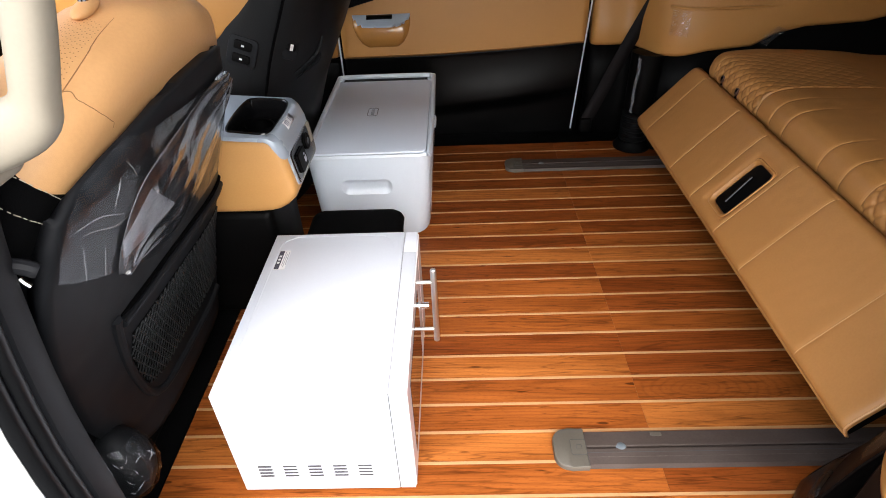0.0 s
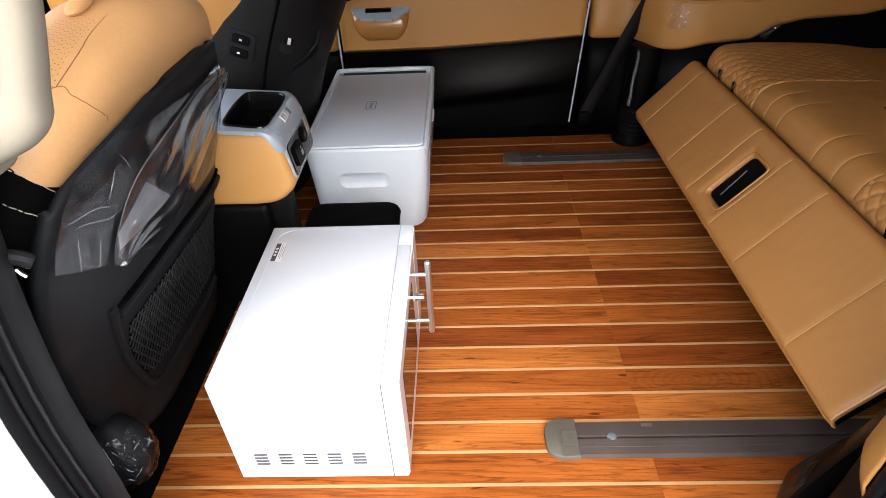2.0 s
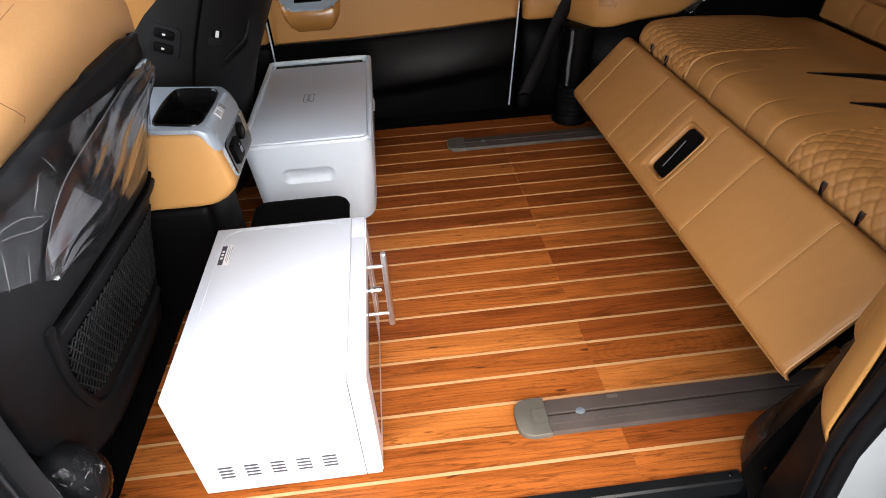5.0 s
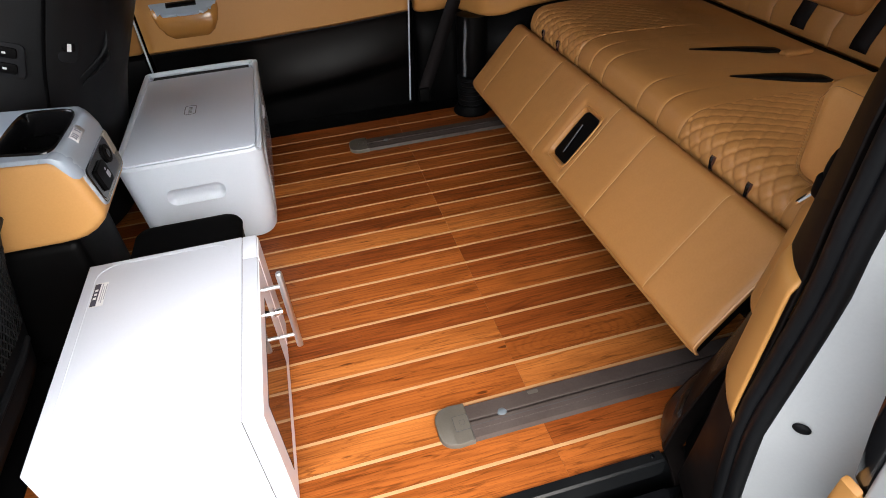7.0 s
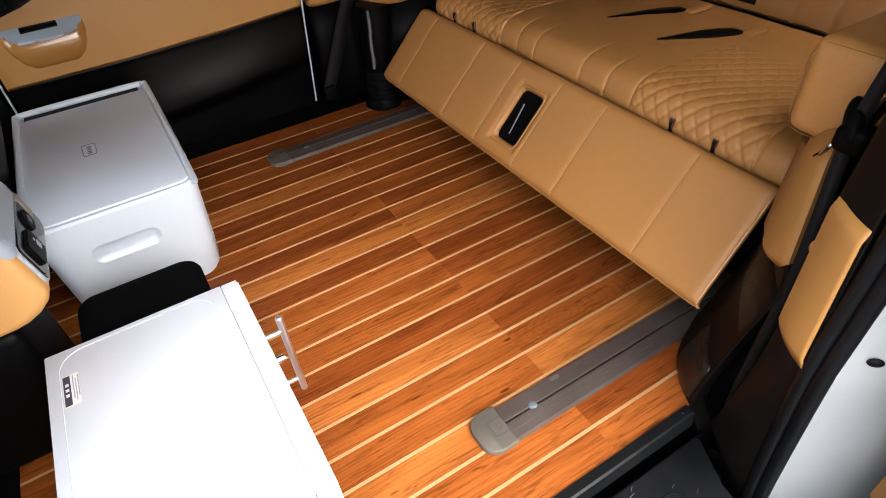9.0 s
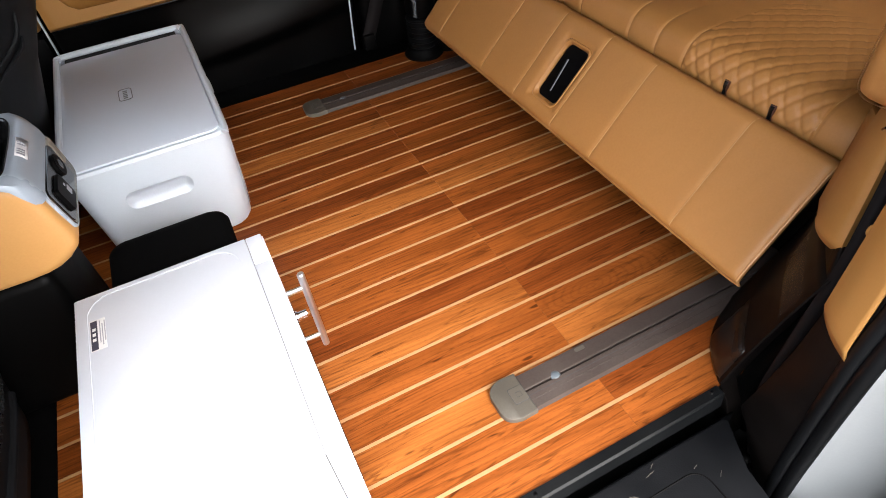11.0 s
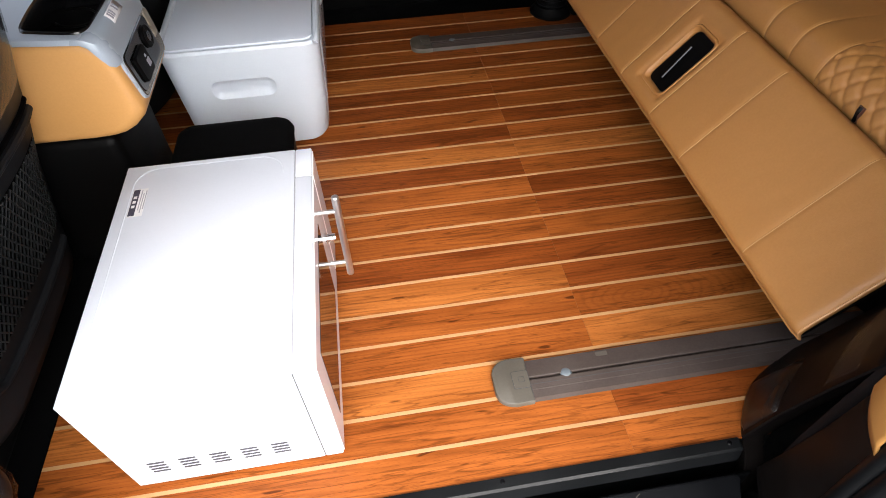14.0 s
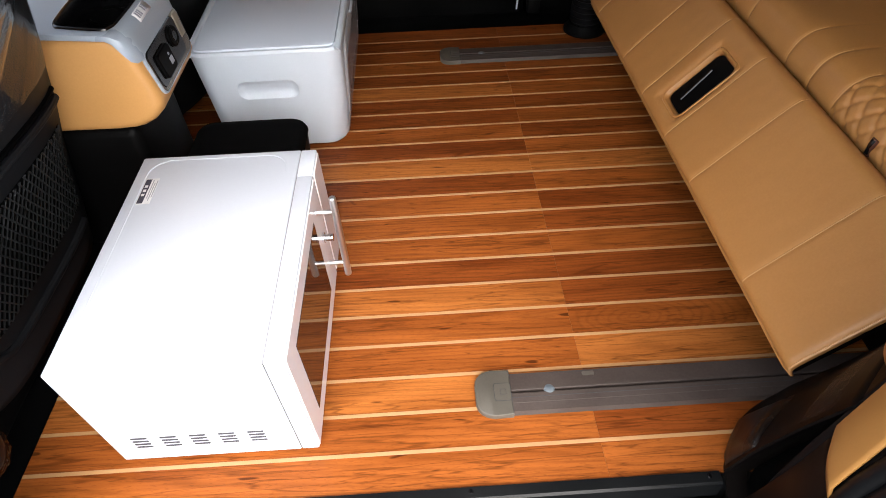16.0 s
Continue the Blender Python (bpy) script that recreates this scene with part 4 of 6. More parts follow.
    for y in np.linspace(0.0, 1.285, 120):
        h = -0.004 * sum(math.exp(-((y - q) / 0.006) ** 2) for q in (0.16, 0.26, 0.36, 0.46, 0.70, 0.93, 1.03, 1.13))
        rows.append([Vector((x - h, y, z + h)) - O for x, z in rise])
    sheet(bm, rows)
    part("backrest", bm, M["leather"], t, thick=0.03)
    for y in (0.600, 0.812):
        bm = bmesh.new()
        rows = [[Vector((x - 0.031, y + d, z + 0.017 - (0.012 if x < 1.6 else 0.0))) - O for d in (-0.026, 0.0, 0.026)] for x, z in rise[2:]]
        sheet(bm, rows)
        part("strap", bm, M["webbing"], t, "broad black strap", thick=0.002)
    bm = made(1.545 - O.x, 1.78 - O.x, 0.640 - O.y, 1.27 - O.y, 0.430, 0.66, r=0.035, seg=4)
    part("bolster", bm, M["leather"], t)
    # Black blocks put the shade into the gap below the backrest
    part("gap_trim", made(1.500 - O.x, 1.60 - O.x, 0.02 - O.y, 1.27 - O.y, 0.28, 0.335, r=0.01), M["black"], t)
    part("gap_back", made(1.601 - O.x, 1.66 - O.x, 0.02 - O.y, 1.27 - O.y, 0.26, 0.345, r=0.005), M["black"], t)
    # dark frame below
    part("frame", made(0.98 - O.x, 2.0 - O.x, 0.06 - O.y, 1.25 - O.y, 0.002, 0.250, r=0.01), M["black"], t)
    return t


bench()

# padded arm block at the near end of the bench
arm = thing("arm_block", "tan leather padded arm block with a stitched top beside the bench", "armrest", (1.0, -0.04, 0.56))
bm = made(-0.197, 0.34, -0.115, 0.062, -0.074, 0.074, r=0.024, seg=6)
part("pad", bm, M["leather"], arm)
bm = bmesh.new()
loop = [(-0.1965 + 0.006 * (w > 0.05), u, w) for u, w in round_rect(-0.108, 0.0555, -0.0675, 0.0665, 0.022, n=5)]
sweep(bm, loop + loop[:1], 0.0005, n=6, cap=False)
part("seam", bm, M["leather_seam"], arm)
part("bracket", made(-0.12, 0.28, -0.06, 0.02, -0.20, -0.058, r=0.01), M["black"], arm)


# ---- near rear pillar ----
SECT = {
    -0.185: ((0.80, 0.06), (0.715, 0.01), (0.690, -0.100), (0.690, -0.165), (0.655, -0.228)),
    -0.06: ((0.80, 0.06), (0.713, 0.012), (0.662, -0.085), (0.655, -0.145), (0.632, -0.228)),
    0.00: ((0.80, 0.06), (0.705, 0.012), (0.642, -0.068), (0.635, -0.130), (0.620, -0.228)),
    0.12: ((0.85, 0.04), (0.738, -0.012), (0.640, -0.088), (0.620, -0.150), (0.603, -0.228)),
    0.24: ((0.88, 0.02), (0.764, -0.030), (0.648, -0.110), (0.610, -0.165), (0.588, -0.228)),
    0.335: ((0.92, 0.01), (0.785, -0.036), (0.662, -0.128), (0.607, -0.171), (0.579, -0.228)),
    0.348: ((0.97, 0.03), (0.860, 0.005), (0.715, -0.095), (0.609, -0.170), (0.580, -0.227)),
    0.42: ((0.99, 0.03), (0.905, 0.010), (0.735, -0.092), (0.622, -0.165), (0.590, -0.222)),
    0.54: ((0.95, -0.02), (0.900, -0.020), (0.790, -0.085), (0.643, -0.157), (0.604, -0.215)),
    0.60: ((0.97, -0.09), (0.880, -0.100), (0.790, -0.105), (0.645, -0.160), (0.600, -0.216)),
    0.72: ((0.99, -0.10), (0.900, -0.105), (0.800, -0.110), (0.650, -0.163), (0.602, -0.215)),
    0.90: ((1.02, -0.10), (0.930, -0.105), (0.830, -0.115), (0.680, -0.165), (0.628, -0.215)),
    1.18: ((1.08, -0.10), (1.000, -0.105), (0.900, -0.120), (0.760, -0.166), (0.708, -0.215)),
}


def sect(z):
    zs = sorted(SECT)
    return [(float(np.interp(z, zs, [SECT[q][i][0] for q in zs])), float(np.interp(z, zs, [SECT[q][i][1] for q in zs]))) for i in range(5)]


def pillar_band(i0, i1, z0, z1, steps=10, proud=0.0, low=None, high=None, fine=6):
    """Part of the pillar's skin between two lines of its section; low and high bend its ends."""
    bm = bmesh.new()
    rows = []
    for k in range(steps + 1):
        f = k / steps
        row = []
        for j in range((i1 - i0) * fine + 1):
            u = i0 + j / fine
            za = z0 + (low(u) if low else 0)
            zb = z1 + (high(u) if high else 0)
            z = za + (zb - za) * f
            s = sect(z)
            line = smooth_line([(*p, 0) for p in s], fine)
            p = line[int(round(u * fine))]
            q = line[min(int(round(u * fine)) + 1, len(line) - 1)] - line[max(int(round(u * fine)) - 1, 0)]
            nrm = Vector((q.y, -q.x, 0)).normalized()
            if nrm.x > 0:
                nrm = -nrm
            edge = min(1.0, 8 * min(f, 1 - f, (u - i0) / (i1 - i0) + 0.02, (i1 - u) / (i1 - i0) + 0.02))
            p = p + nrm * proud * edge
            row.append((p.x, p.y, z))
        rows.append(row)
    sheet(bm, rows)
    return bm


pillar = thing("pillar_near", "black and tan plastic pillar trim beside the open doorway", "pillar", kind="structure")
def inner_skin(z):
    a, b, c, d, e = sect(z)
    return smooth_line([(*a, z), (*b, z), (*c, z), (c[0] + 0.012, c[1] - 0.010, z), (c[0] + 0.034, c[1] - 0.012, z)], 5)


def outer_skin(z):
    a, b, c, d, e = sect(z)
    return smooth_line([(d[0] + 0.058, d[1] + 0.006, z), (d[0] + 0.012, d[1] + 0.004, z), (*d, z), (0.5 * (d[0] + e[0]) - 0.006, 0.5 * (d[1] + e[1]) - 0.003, z), (*e, z)], 5)


for name, skin, z0, z1 in (("lower_inner_trim", inner_skin, -0.185, 0.335), ("upper_inner_trim", inner_skin, 0.335, 1.175),
                           ("lower_outer_trim", outer_skin, -0.185, 0.335), ("upper_outer_trim", outer_skin, 0.335, 1.175)):
    bm = bmesh.new()
    sheet(bm, [skin(z) for z in np.linspace(z0, z1, 26)])
    part(name, bm, M["brown_black"], pillar, thick=0.003, offset=1.0)
bm = bmesh.new()
sheet(bm, [[inner_skin(z)[-1], outer_skin(z)[0]] for z in np.linspace(-0.185, 1.175, 26)])
part("belt_channel", bm, M["black"], pillar, "black channel behind the belt", thick=0.003, offset=-1.0)
# tan cup between the flap and the belt channel
rows = []
for f in np.linspace(0, 1.0, 16):
    lo = Vector((0.757, -0.037, 0.316)).lerp(Vector((0.835, -0.008, 0.442)), f)
    hi = Vector((0.690, -0.116, 0.348)).lerp(Vector((0.748, -0.084, 0.530)), f)
    cap = 0.030 * max(0.0, (f - 0.86) / 0.14) ** 2
    foot_in = 0.008 * math.exp(-f / 0.03)
    row = [lo + Vector((0.05, 0.03, 0))]
    for w in np.linspace(0, 1, 14):
        p = lo.lerp(hi, w)
        bulge = 0.018 * math.sin(math.pi * w) ** 0.6
        row.append(p + Vector((-0.90, 0.10, 0.2)) * (bulge - foot_in) + Vector((cap, cap * 0.3, 0.012 * math.sin(math.pi * w) * f)))
    row.append(hi + Vector((0.02 + cap, -0.004, 0)))
    row.append(hi + Vector((0.05 + cap, -0.004, 0)))
    rows.append(row)
rows.append([p + Vector((0.05, 0.02, -0.01)) for p in rows[-1]])
bm = bmesh.new()
sheet(bm, rows)
part("inner_panel", bm, M["tan_plastic"], pillar, "tan plastic cup panel", thick=0.003, offset=-1.0)
rows = []
for f in np.linspace(0, 1.0, 14):
    p0 = Vector((0.609, -0.170, 0.330)).lerp(Vector((0.645, -0.156, 0.530)), f)
    p1 = Vector((0.577, -0.227, 0.322)).lerp(Vector((0.604, -0.214, 0.532)), f)
    tuck = 0.006 * (math.exp(-f / 0.02) + math.exp(-(1 - f) / 0.02))
    row = [p0 + Vector((0.03, 0.004, 0))]
    for w in np.linspace(0, 1, 12):
        bend = Vector((-0.86, 0.5, 0)) * (0.004 * math.sin(math.pi * w) + 0.004 - tuck)
        row.append(p0.lerp(p1, w) + bend)
    rows.append(row)
bm = bmesh.new()
sheet(bm, rows)
part("outer_panel", bm, M["tan_plastic"], pillar, "tan plastic panel", thick=0.003, offset=-1.0)
# hook stud, base cover and dulled film
bm = bmesh.new()
bmesh.ops.create_uvsphere(bm, u_segments=14, v_segments=8, radius=0.0045, matrix=pose(0.632, -0.156, 0.456) @ Matrix.Diagonal((0.8, 1, 2.0, 1)))
part("hook", bm, M["tan_plastic"], pillar)
part("base_shoe", pillar_band(1, 2, -0.005, 0.120, steps=6, proud=0.006), M["shoe_brown"], pillar, "dark brown base cover", thick=0.003, offset=1.0)
part("film", pillar_band(1, 2, 0.225, 0.285, steps=5, proud=0.004), M["dull_film"], pillar, "clear protective film")

belt = thing("seat_belt_near", "black seat belt running down the near pillar to its floor anchor", "seat belt", (0.65, -0.15, 0.2))
BO = Vector((0.65, -0.15, 0.2))
bm = bmesh.new()
path = smooth_line([(0.674, -0.168, -0.150), (0.664, -0.136, 0.02), (0.652, -0.140, 0.20), (0.664, -0.140, 0.36), (0.692, -0.126, 0.45), (0.733, -0.104, 0.56), (0.76, -0.110, 0.70), (0.80, -0.12, 0.95), (0.83, -0.13, 1.12)], 8)
rows = []
for p in path:
    d = Vector((0.35, -0.93, 0.0)) * 0.009
    w = 1.0 if p.z > 0.0 else 0.55 + 0.45 * max(0, (p.z + 0.15) / 0.15)
    rows.append([p - d * w - BO, p + d * w - BO])
sheet(bm, rows)
part("webbing", bm, M["webbing"], belt, thick=0.0015)
bm = bmesh.new()
box(bm, 0.004, 0.038, -0.030, 0.000, -0.385, -0.345, r=0.010, seg=3)
part("anchor", bm, M["black"], belt)
part("guide", made(0.066, 0.106, 0.020, 0.062, 0.335, 0.372, r=0.010, seg=3), M["black"], belt, "black plastic belt guide")
bm = bmesh.new()
sweep(bm, [(0.076, 0.052, 0.352), (0.066, 0.066, 0.325), (0.070, 0.072, 0.318)], 0.003, n=6)
part("tongue", bm, M["chrome"], belt, "chrome belt tongue")
bm = bmesh.new()
bmesh.ops.create_uvsphere(bm, u_segments=18, v_segments=10, radius=0.018, matrix=pose(0.088, 0.052, 0.374, 0, -35, 35) @ Matrix.Diagonal((1.9, 0.7, 0.75, 1)))
part("knob", bm, M["black"], belt)

# rubber seal round the doorway and white door jamb
seal = thing("door_seal_near", "black double rubber seal along the doorway edge", "door seal", kind="structure")
for dx, dy, r in ((-0.003, -0.232, 0.011), (-0.004, -0.250, 0.012)):
    bm = bmesh.new()
    pts = []
    for z in np.linspace(-0.19, 1.17, 28):
        s = sect(z)[4]
        pts.append((s[0] + dx + 0.012 * (-0.2 - dy) / 0.05, dy, z))
    sweep(bm, pts, r, n=12)
    part("seal_tube", bm, M["seal_rubber"], seal)
jamb = thing("door_jamb", "white painted steel door jamb with a black rubber stop", "door jamb", kind="structure")
bm = bmesh.new()
rows = []
for z in np.linspace(-0.30, 1.24, 30):
    x = sect(min(max(z, -0.185), 1.175))[4][0]
    rows.append([(x + 0.022, -0.245, z), (x + 0.010, -0.258, z), (x + 0.013, -0.262, z), (x + 0.026, -0.278, z), (x + 0.044, -0.300, z), (x + 0.064, -0.322, z), (x + 0.092, -0.342, z), (x + 0.16, -0.356, z), (x + 0.9, -0.36, z), (x + 1.7, -0.36, z)])
sheet(bm, rows)
part("jamb_panel", bm, M["body_paint"], jamb, thick=0.004, offset=1.0)
bm = bmesh.new()
bmesh.ops.create_uvsphere(bm, u_segments=18, v_segments=10, radius=0.008, matrix=pose(0.606, -0.2835, 0.373, 0, 0, -50) @ Matrix.Diagonal((1.2, 0.45, 0.9, 1)))
part("rubber_stop", bm, M["rubber"], jamb)

# slid-back door beyond the jamb: edge of its inner panel
ndoor = thing("sliding_door_near", "open sliding door edge with tan panel and black latch", "sliding door", (0.9, -0.42, 0.3))
NO = Vector((0.9, -0.42, 0.3))


def door_slab(outline, y0, y1, r=0.004):
    bm = bmesh.new()
    prism(bm, [(x - NO.x, z - NO.z) for x, z in outline], "y", y0 - NO.y, y1 - NO.y, r=r, seg=2)
    return bm


part("door_shell", door_slab([(0.60, -0.25), (0.585, 0.34), (0.545, 0.60), (0.60, 0.85), (0.75, 1.10), (2.1, 1.10), (2.1, -0.25)], -0.43, -0.379), M["body_paint"], ndoor)
part("latch_strip", door_slab([(0.574, 0.424), (0.613, 0.366), (0.640, 0.40), (0.60, 0.60), (0.535, 0.62), (0.536, 0.577), (0.553, 0.514)], -0.378, -0.362), M["black_gloss"], ndoor, "black latch strip under film")
part("inner_panel", door_slab([(0.572, 0.30), (0.570, 0.374), (0.567, 0.416), (0.574, 0.420), (0.613, 0.366), (0.603, 0.451), (0.592, 0.60), (1.9, 0.60), (1.9, 0.10), (0.66, 0.10), (0.65, 0.30)], -0.378, -0.357), M["tan_plastic"], ndoor, "tan inner panel")


# ---- far side: sliding door, pillar trim, belt, post ----
fdoor = thing("sliding_door_far", "closed sliding door with tan upper and black lower trim", "sliding door", (0.12, 1.60, 0.3))
FO = Vector((0.12, 1.60, 0.3))


def far_edge(x):
    return lerp_table(((-0.40, 0.311), (-0.33, 0.313), (0.0, 0.316), (0.30, 0.327), (0.573, 0.343), (0.62, 0.346)), x)


bm = bmesh.new()
rows = []
for x in np.linspace(-0.322, 0.572, 40):
    e = far_edge(x)
    rows.append([Vector((x, 1.575, e + 0.004)) - FO, Vector((x, 1.570, e + 0.010)) - FO, Vector((x, 1.571, e + 0.10)) - FO,
                 Vector((x, 1.580, e + 0.25)) - FO, Vector((x, 1.60, e + 0.40)) - FO])
sheet(bm, rows)
part("upper_panel", bm, M["tan_plastic"], fdoor, "smooth tan upper panel", thick=0.01, offset=1.0)
bm = bmesh.new()
rows = []
for x in np.linspace(-0.322, 0.572, 60):
    e = far_edge(x)
    swell = 0.024 * math.exp(-((x - 0.30) / 0.36) ** 2)
    row = []
    for f in np.linspace(0, 1, 64):
        z = e - f * (e + 0.12)
        low = 0.45 - 0.20 * (x - 0.05)
        bulge = math.exp(-((f - low) / 0.20) ** 2) if f < low else math.exp(-((f - low) / 0.06) ** 2)
        row.append(Vector((x, 1.586 - swell * bulge - 0.006 * math.exp(-f / 0.02) + 0.012 * f, z)) - FO)
    rows.append(row)
sheet(bm, rows)
part("lower_panel", bm, M["door_black"], fdoor, "black lower panel with a swelling", thick=0.01, offset=1.0)
# pull cup
bm = bmesh.new()
rows = []
for z, half, depth in ((0.468, 0.104, 0.004), (0.445, 0.106, 0.034), (0.428, 0.104, 0.044), (0.400, 0.096, 0.046), (0.372, 0.080, 0.036), (0.356, 0.062, 0.022), (0.350, 0.05, 0.004)):
    row = []
    for k in range(17):
        a = math.pi * k / 16
        row.append(Vector((-0.170 - half * math.cos(a), 1.572 - depth * min(1, 1.7 * math.sin(a)) ** 0.7, z)) - FO)
    rows.append(row)
sheet(bm, rows)
cup = part("pull_cup", bm, M["tan_gloss"], fdoor, "glossy tan pull cup", thick=0.004)
bm = bmesh.new()
top = [(-0.278, 1.572), (-0.268, 1.552), (-0.262, 1.553), (-0.252, 1.532), (-0.243, 1.536), (-0.236, 1.526), (-0.196, 1.524), (-0.190, 1.528), (-0.184, 1.524), (-0.128, 1.524), (-0.121, 1.530), (-0.114, 1.525),
       (-0.100, 1.530), (-0.094, 1.536), (-0.087, 1.534), (-0.076, 1.550), (-0.070, 1.549), (-0.062, 1.572)]
prism(bm, [(u - FO.x, v - FO.y) for u, v in top], "z", 0.466 - FO.z, 0.473 - FO.z, r=0.0008, seg=1)
for v in bm.verts:
    v.co.z -= 0.75 * max(0.0, 1.572 - FO.y - v.co.y)
plate = part("switch_plate", bm, M["silver"], cup, "silver switch plate")
bm = made(-0.222 - FO.x, -0.128 - FO.x, 1.546 - FO.y, 1.561 - FO.y, 0.4725 - FO.z, 0.4765 - FO.z, r=0.002)
for v in bm.verts:
    v.co.z -= 0.75 * max(0.0, 1.572 - FO.y - v.co.y)
part("switch", bm, M["black_gloss"], plate)
# window switch block above the cup
bm = bmesh.new()
prism(bm, [(x - FO.x, z - FO.z) for x, z in ((-0.320, 0.486), (-0.30, 0.497), (-0.19, 0.520), (-0.125, 0.545), (-0.02, 0.569), (0.10, 0.60), (0.10, 0.68), (-0.320, 0.68))], "y", 1.535 - FO.y, 1.5685 - FO.y, r=0.004)
block = part("switch_block", bm, M["black_gloss"], fdoor, "black window switch panel")
for x, z in ((-0.285, 0.525), (-0.235, 0.535), (-0.275, 0.565), (-0.215, 0.570)):
    part("window_switch", made(x - 0.016 - FO.x, x + 0.016 - FO.x, 1.529 - FO.y, 1.536 - FO.y, z - 0.009 - FO.z, z + 0.009 - FO.z, r=0.003), M["black"], block)
# pale edge strips of the door gap
for x, z0 in ((0.579, 0.013), (-0.330, 0.20)):
    bm = bmesh.new()
    sweep(bm, [(x + (0.0 if x < 0 else -0.036 * (0.5 - z) / 0.49) - FO.x, 1.548 - FO.y, z - FO.z) for z in np.linspace(z0, 0.80, 10)], 0.0030, n=6)
    part("edge_strip", bm, M["white_plastic"], fdoor, "thin white edge strip")

ftrim = thing("pillar_far", "tan and black plastic pillar trim beside the far door", "pillar", (0.8, 1.6, 0.3), kind="structure")
TO = Vector((0.8, 1.6, 0.3))


def ribbon(rows_at, material, parent, name, label="", thick=0.006, offset=1.0):
    bm = bmesh.new()
    sheet(bm, [[Vector(p) - TO for p in r] for r in rows_at])
    return part(name, bm, material, parent, label, thick=thick, offset=offset)


plan = smooth_line([(0.600, 1.62, 0), (0.602, 1.575, 0), (0.640, 1.560, 0), (0.715, 1.556, 0), (0.745, 1.53, 0), (0.765, 1.46, 0), (0.80, 1.385, 0), (0.87, 1.345, 0), (1.0, 1.335, 0), (1.5, 1.335, 0), (2.19, 1.335, 0)], 6)


def tan_low(p):
    return lerp_table(((0.60, 0.335), (0.75, 0.338), (0.85, 0.352), (0.92, 0.371), (1.09, 0.385), (1.15, 0.437), (1.28, 0.442), (1.43, 0.449), (1.50, 0.47), (2.2, 0.47)), p.x)


ribbon([[(p.x, p.y - 0.006, tan_low(p) + 0.001), (p.x, p.y - 0.010, tan_low(p) + 0.012), (p.x, p.y - 0.006, tan_low(p) + 0.10), (p.x, p.y + 0.03, tan_low(p) + 0.16),
         (p.x, p.y + 0.05, 0.70), (p.x, p.y + 0.10, 1.17)] for p in plan], M["tan_plastic"], ftrim, "upper_trim", "glossy tan upper trim")
ribbon([[(p.x, p.y + 0.002, z) for z in (-0.05, 0.1, 0.2)] + [(p.x, p.y + 0.002, tan_low(p) + 0.006)] for p in plan], M["black"], ftrim, "lower_trim", "black lower trim")
bm = bmesh.new()
sweep(bm, smooth_line([Vector(p) - TO for p in ((0.80, 1.392, 0.497), (0.86, 1.346, 0.499), (0.95, 1.330, 0.501), (1.10, 1.326, 0.503), (1.30, 1.328, 0.507), (2.15, 1.328, 0.52))], 5), 0.005, n=8)
part("trim_fold", bm, M["tan_plastic"], ftrim)


def scrap(at, u, v, seed):
    """A crumpled scrap of clinging film."""
    bm = bmesh.new()
    sheet(bm, [[Vector(at) + Vector(u) * (i / 6 - 0.5) + Vector(v) * (j / 8 - 0.5) + Vector((0, -0.004 - 0.012 * abs(noise.noise((i * 0.7, j * 0.6, seed))), 0)) - TO
                for j in range(9)] for i in range(7)])
    part("film_scrap", bm, M["film"], ftrim, "crumpled scrap of clear film", smooth=False)


scrap((0.825, 1.352, 0.455), (0.05, -0.03, 0), (0.0, 0, 0.08), 1.0)
scrap((1.115, 1.318, 0.415), (0.03, 0, -0.012), (0.05, 0, 0.05), 5.0)

post = thing("rear_post", "glossy black plastic post with a ribbed foot on the wooden floor", "post", (0.748, 1.400, 0.0))
bm = bmesh.new()
sweep(bm, [(0, 0, 0.001), (0, 0, 0.008), (0, 0, 0.016), (0, 0, 0.03)], [0.068, 0.068, 0.060, 0.052], n=28)
part("foot", bm, M["black"], post)
bm = bmesh.new()
pts, rad = [], []
for k in range(25):
    pts.append((0, 0, 0.03 + 0.0045 * k))
    rad.append(0.046 if k % 4 < 2 else 0.051)
sweep(bm, pts, rad, n=28)
part("bellows", bm, M["rubber"], post, "ribbed rubber sleeve")
bm = bmesh.new()
sweep(bm, [(0, 0, 0.138), (0.002, 0, 0.15), (0.01, 0.01, 0.25), (0.015, 0.015, 0.345)], [0.044, 0.050, 0.054, 0.058], n=28)
part("sleeve", bm, M["black"], post)
# Pale strip draws the bright vertical glare on the post's film
bm = bmesh.new()
rows = []
for k in range(14):
    z = 0.150 + 0.0145 * k
    rr = 0.0545 + 0.002 * math.sin(k * 1.9)
    a0 = radians(222 + 2 * math.sin(k * 0.8))
    rows.append([(0.012 * (z - 0.15) / 0.2 + rr * math.cos(a), 0.012 * (z - 0.15) / 0.2 + rr * math.sin(a), z) for a in (a0, a0 + 0.10, a0 + 0.2)])
sheet(bm, rows)
part("film_strip", bm, M["crease"], post, "pale strip painting the bright glare on the film of the post")

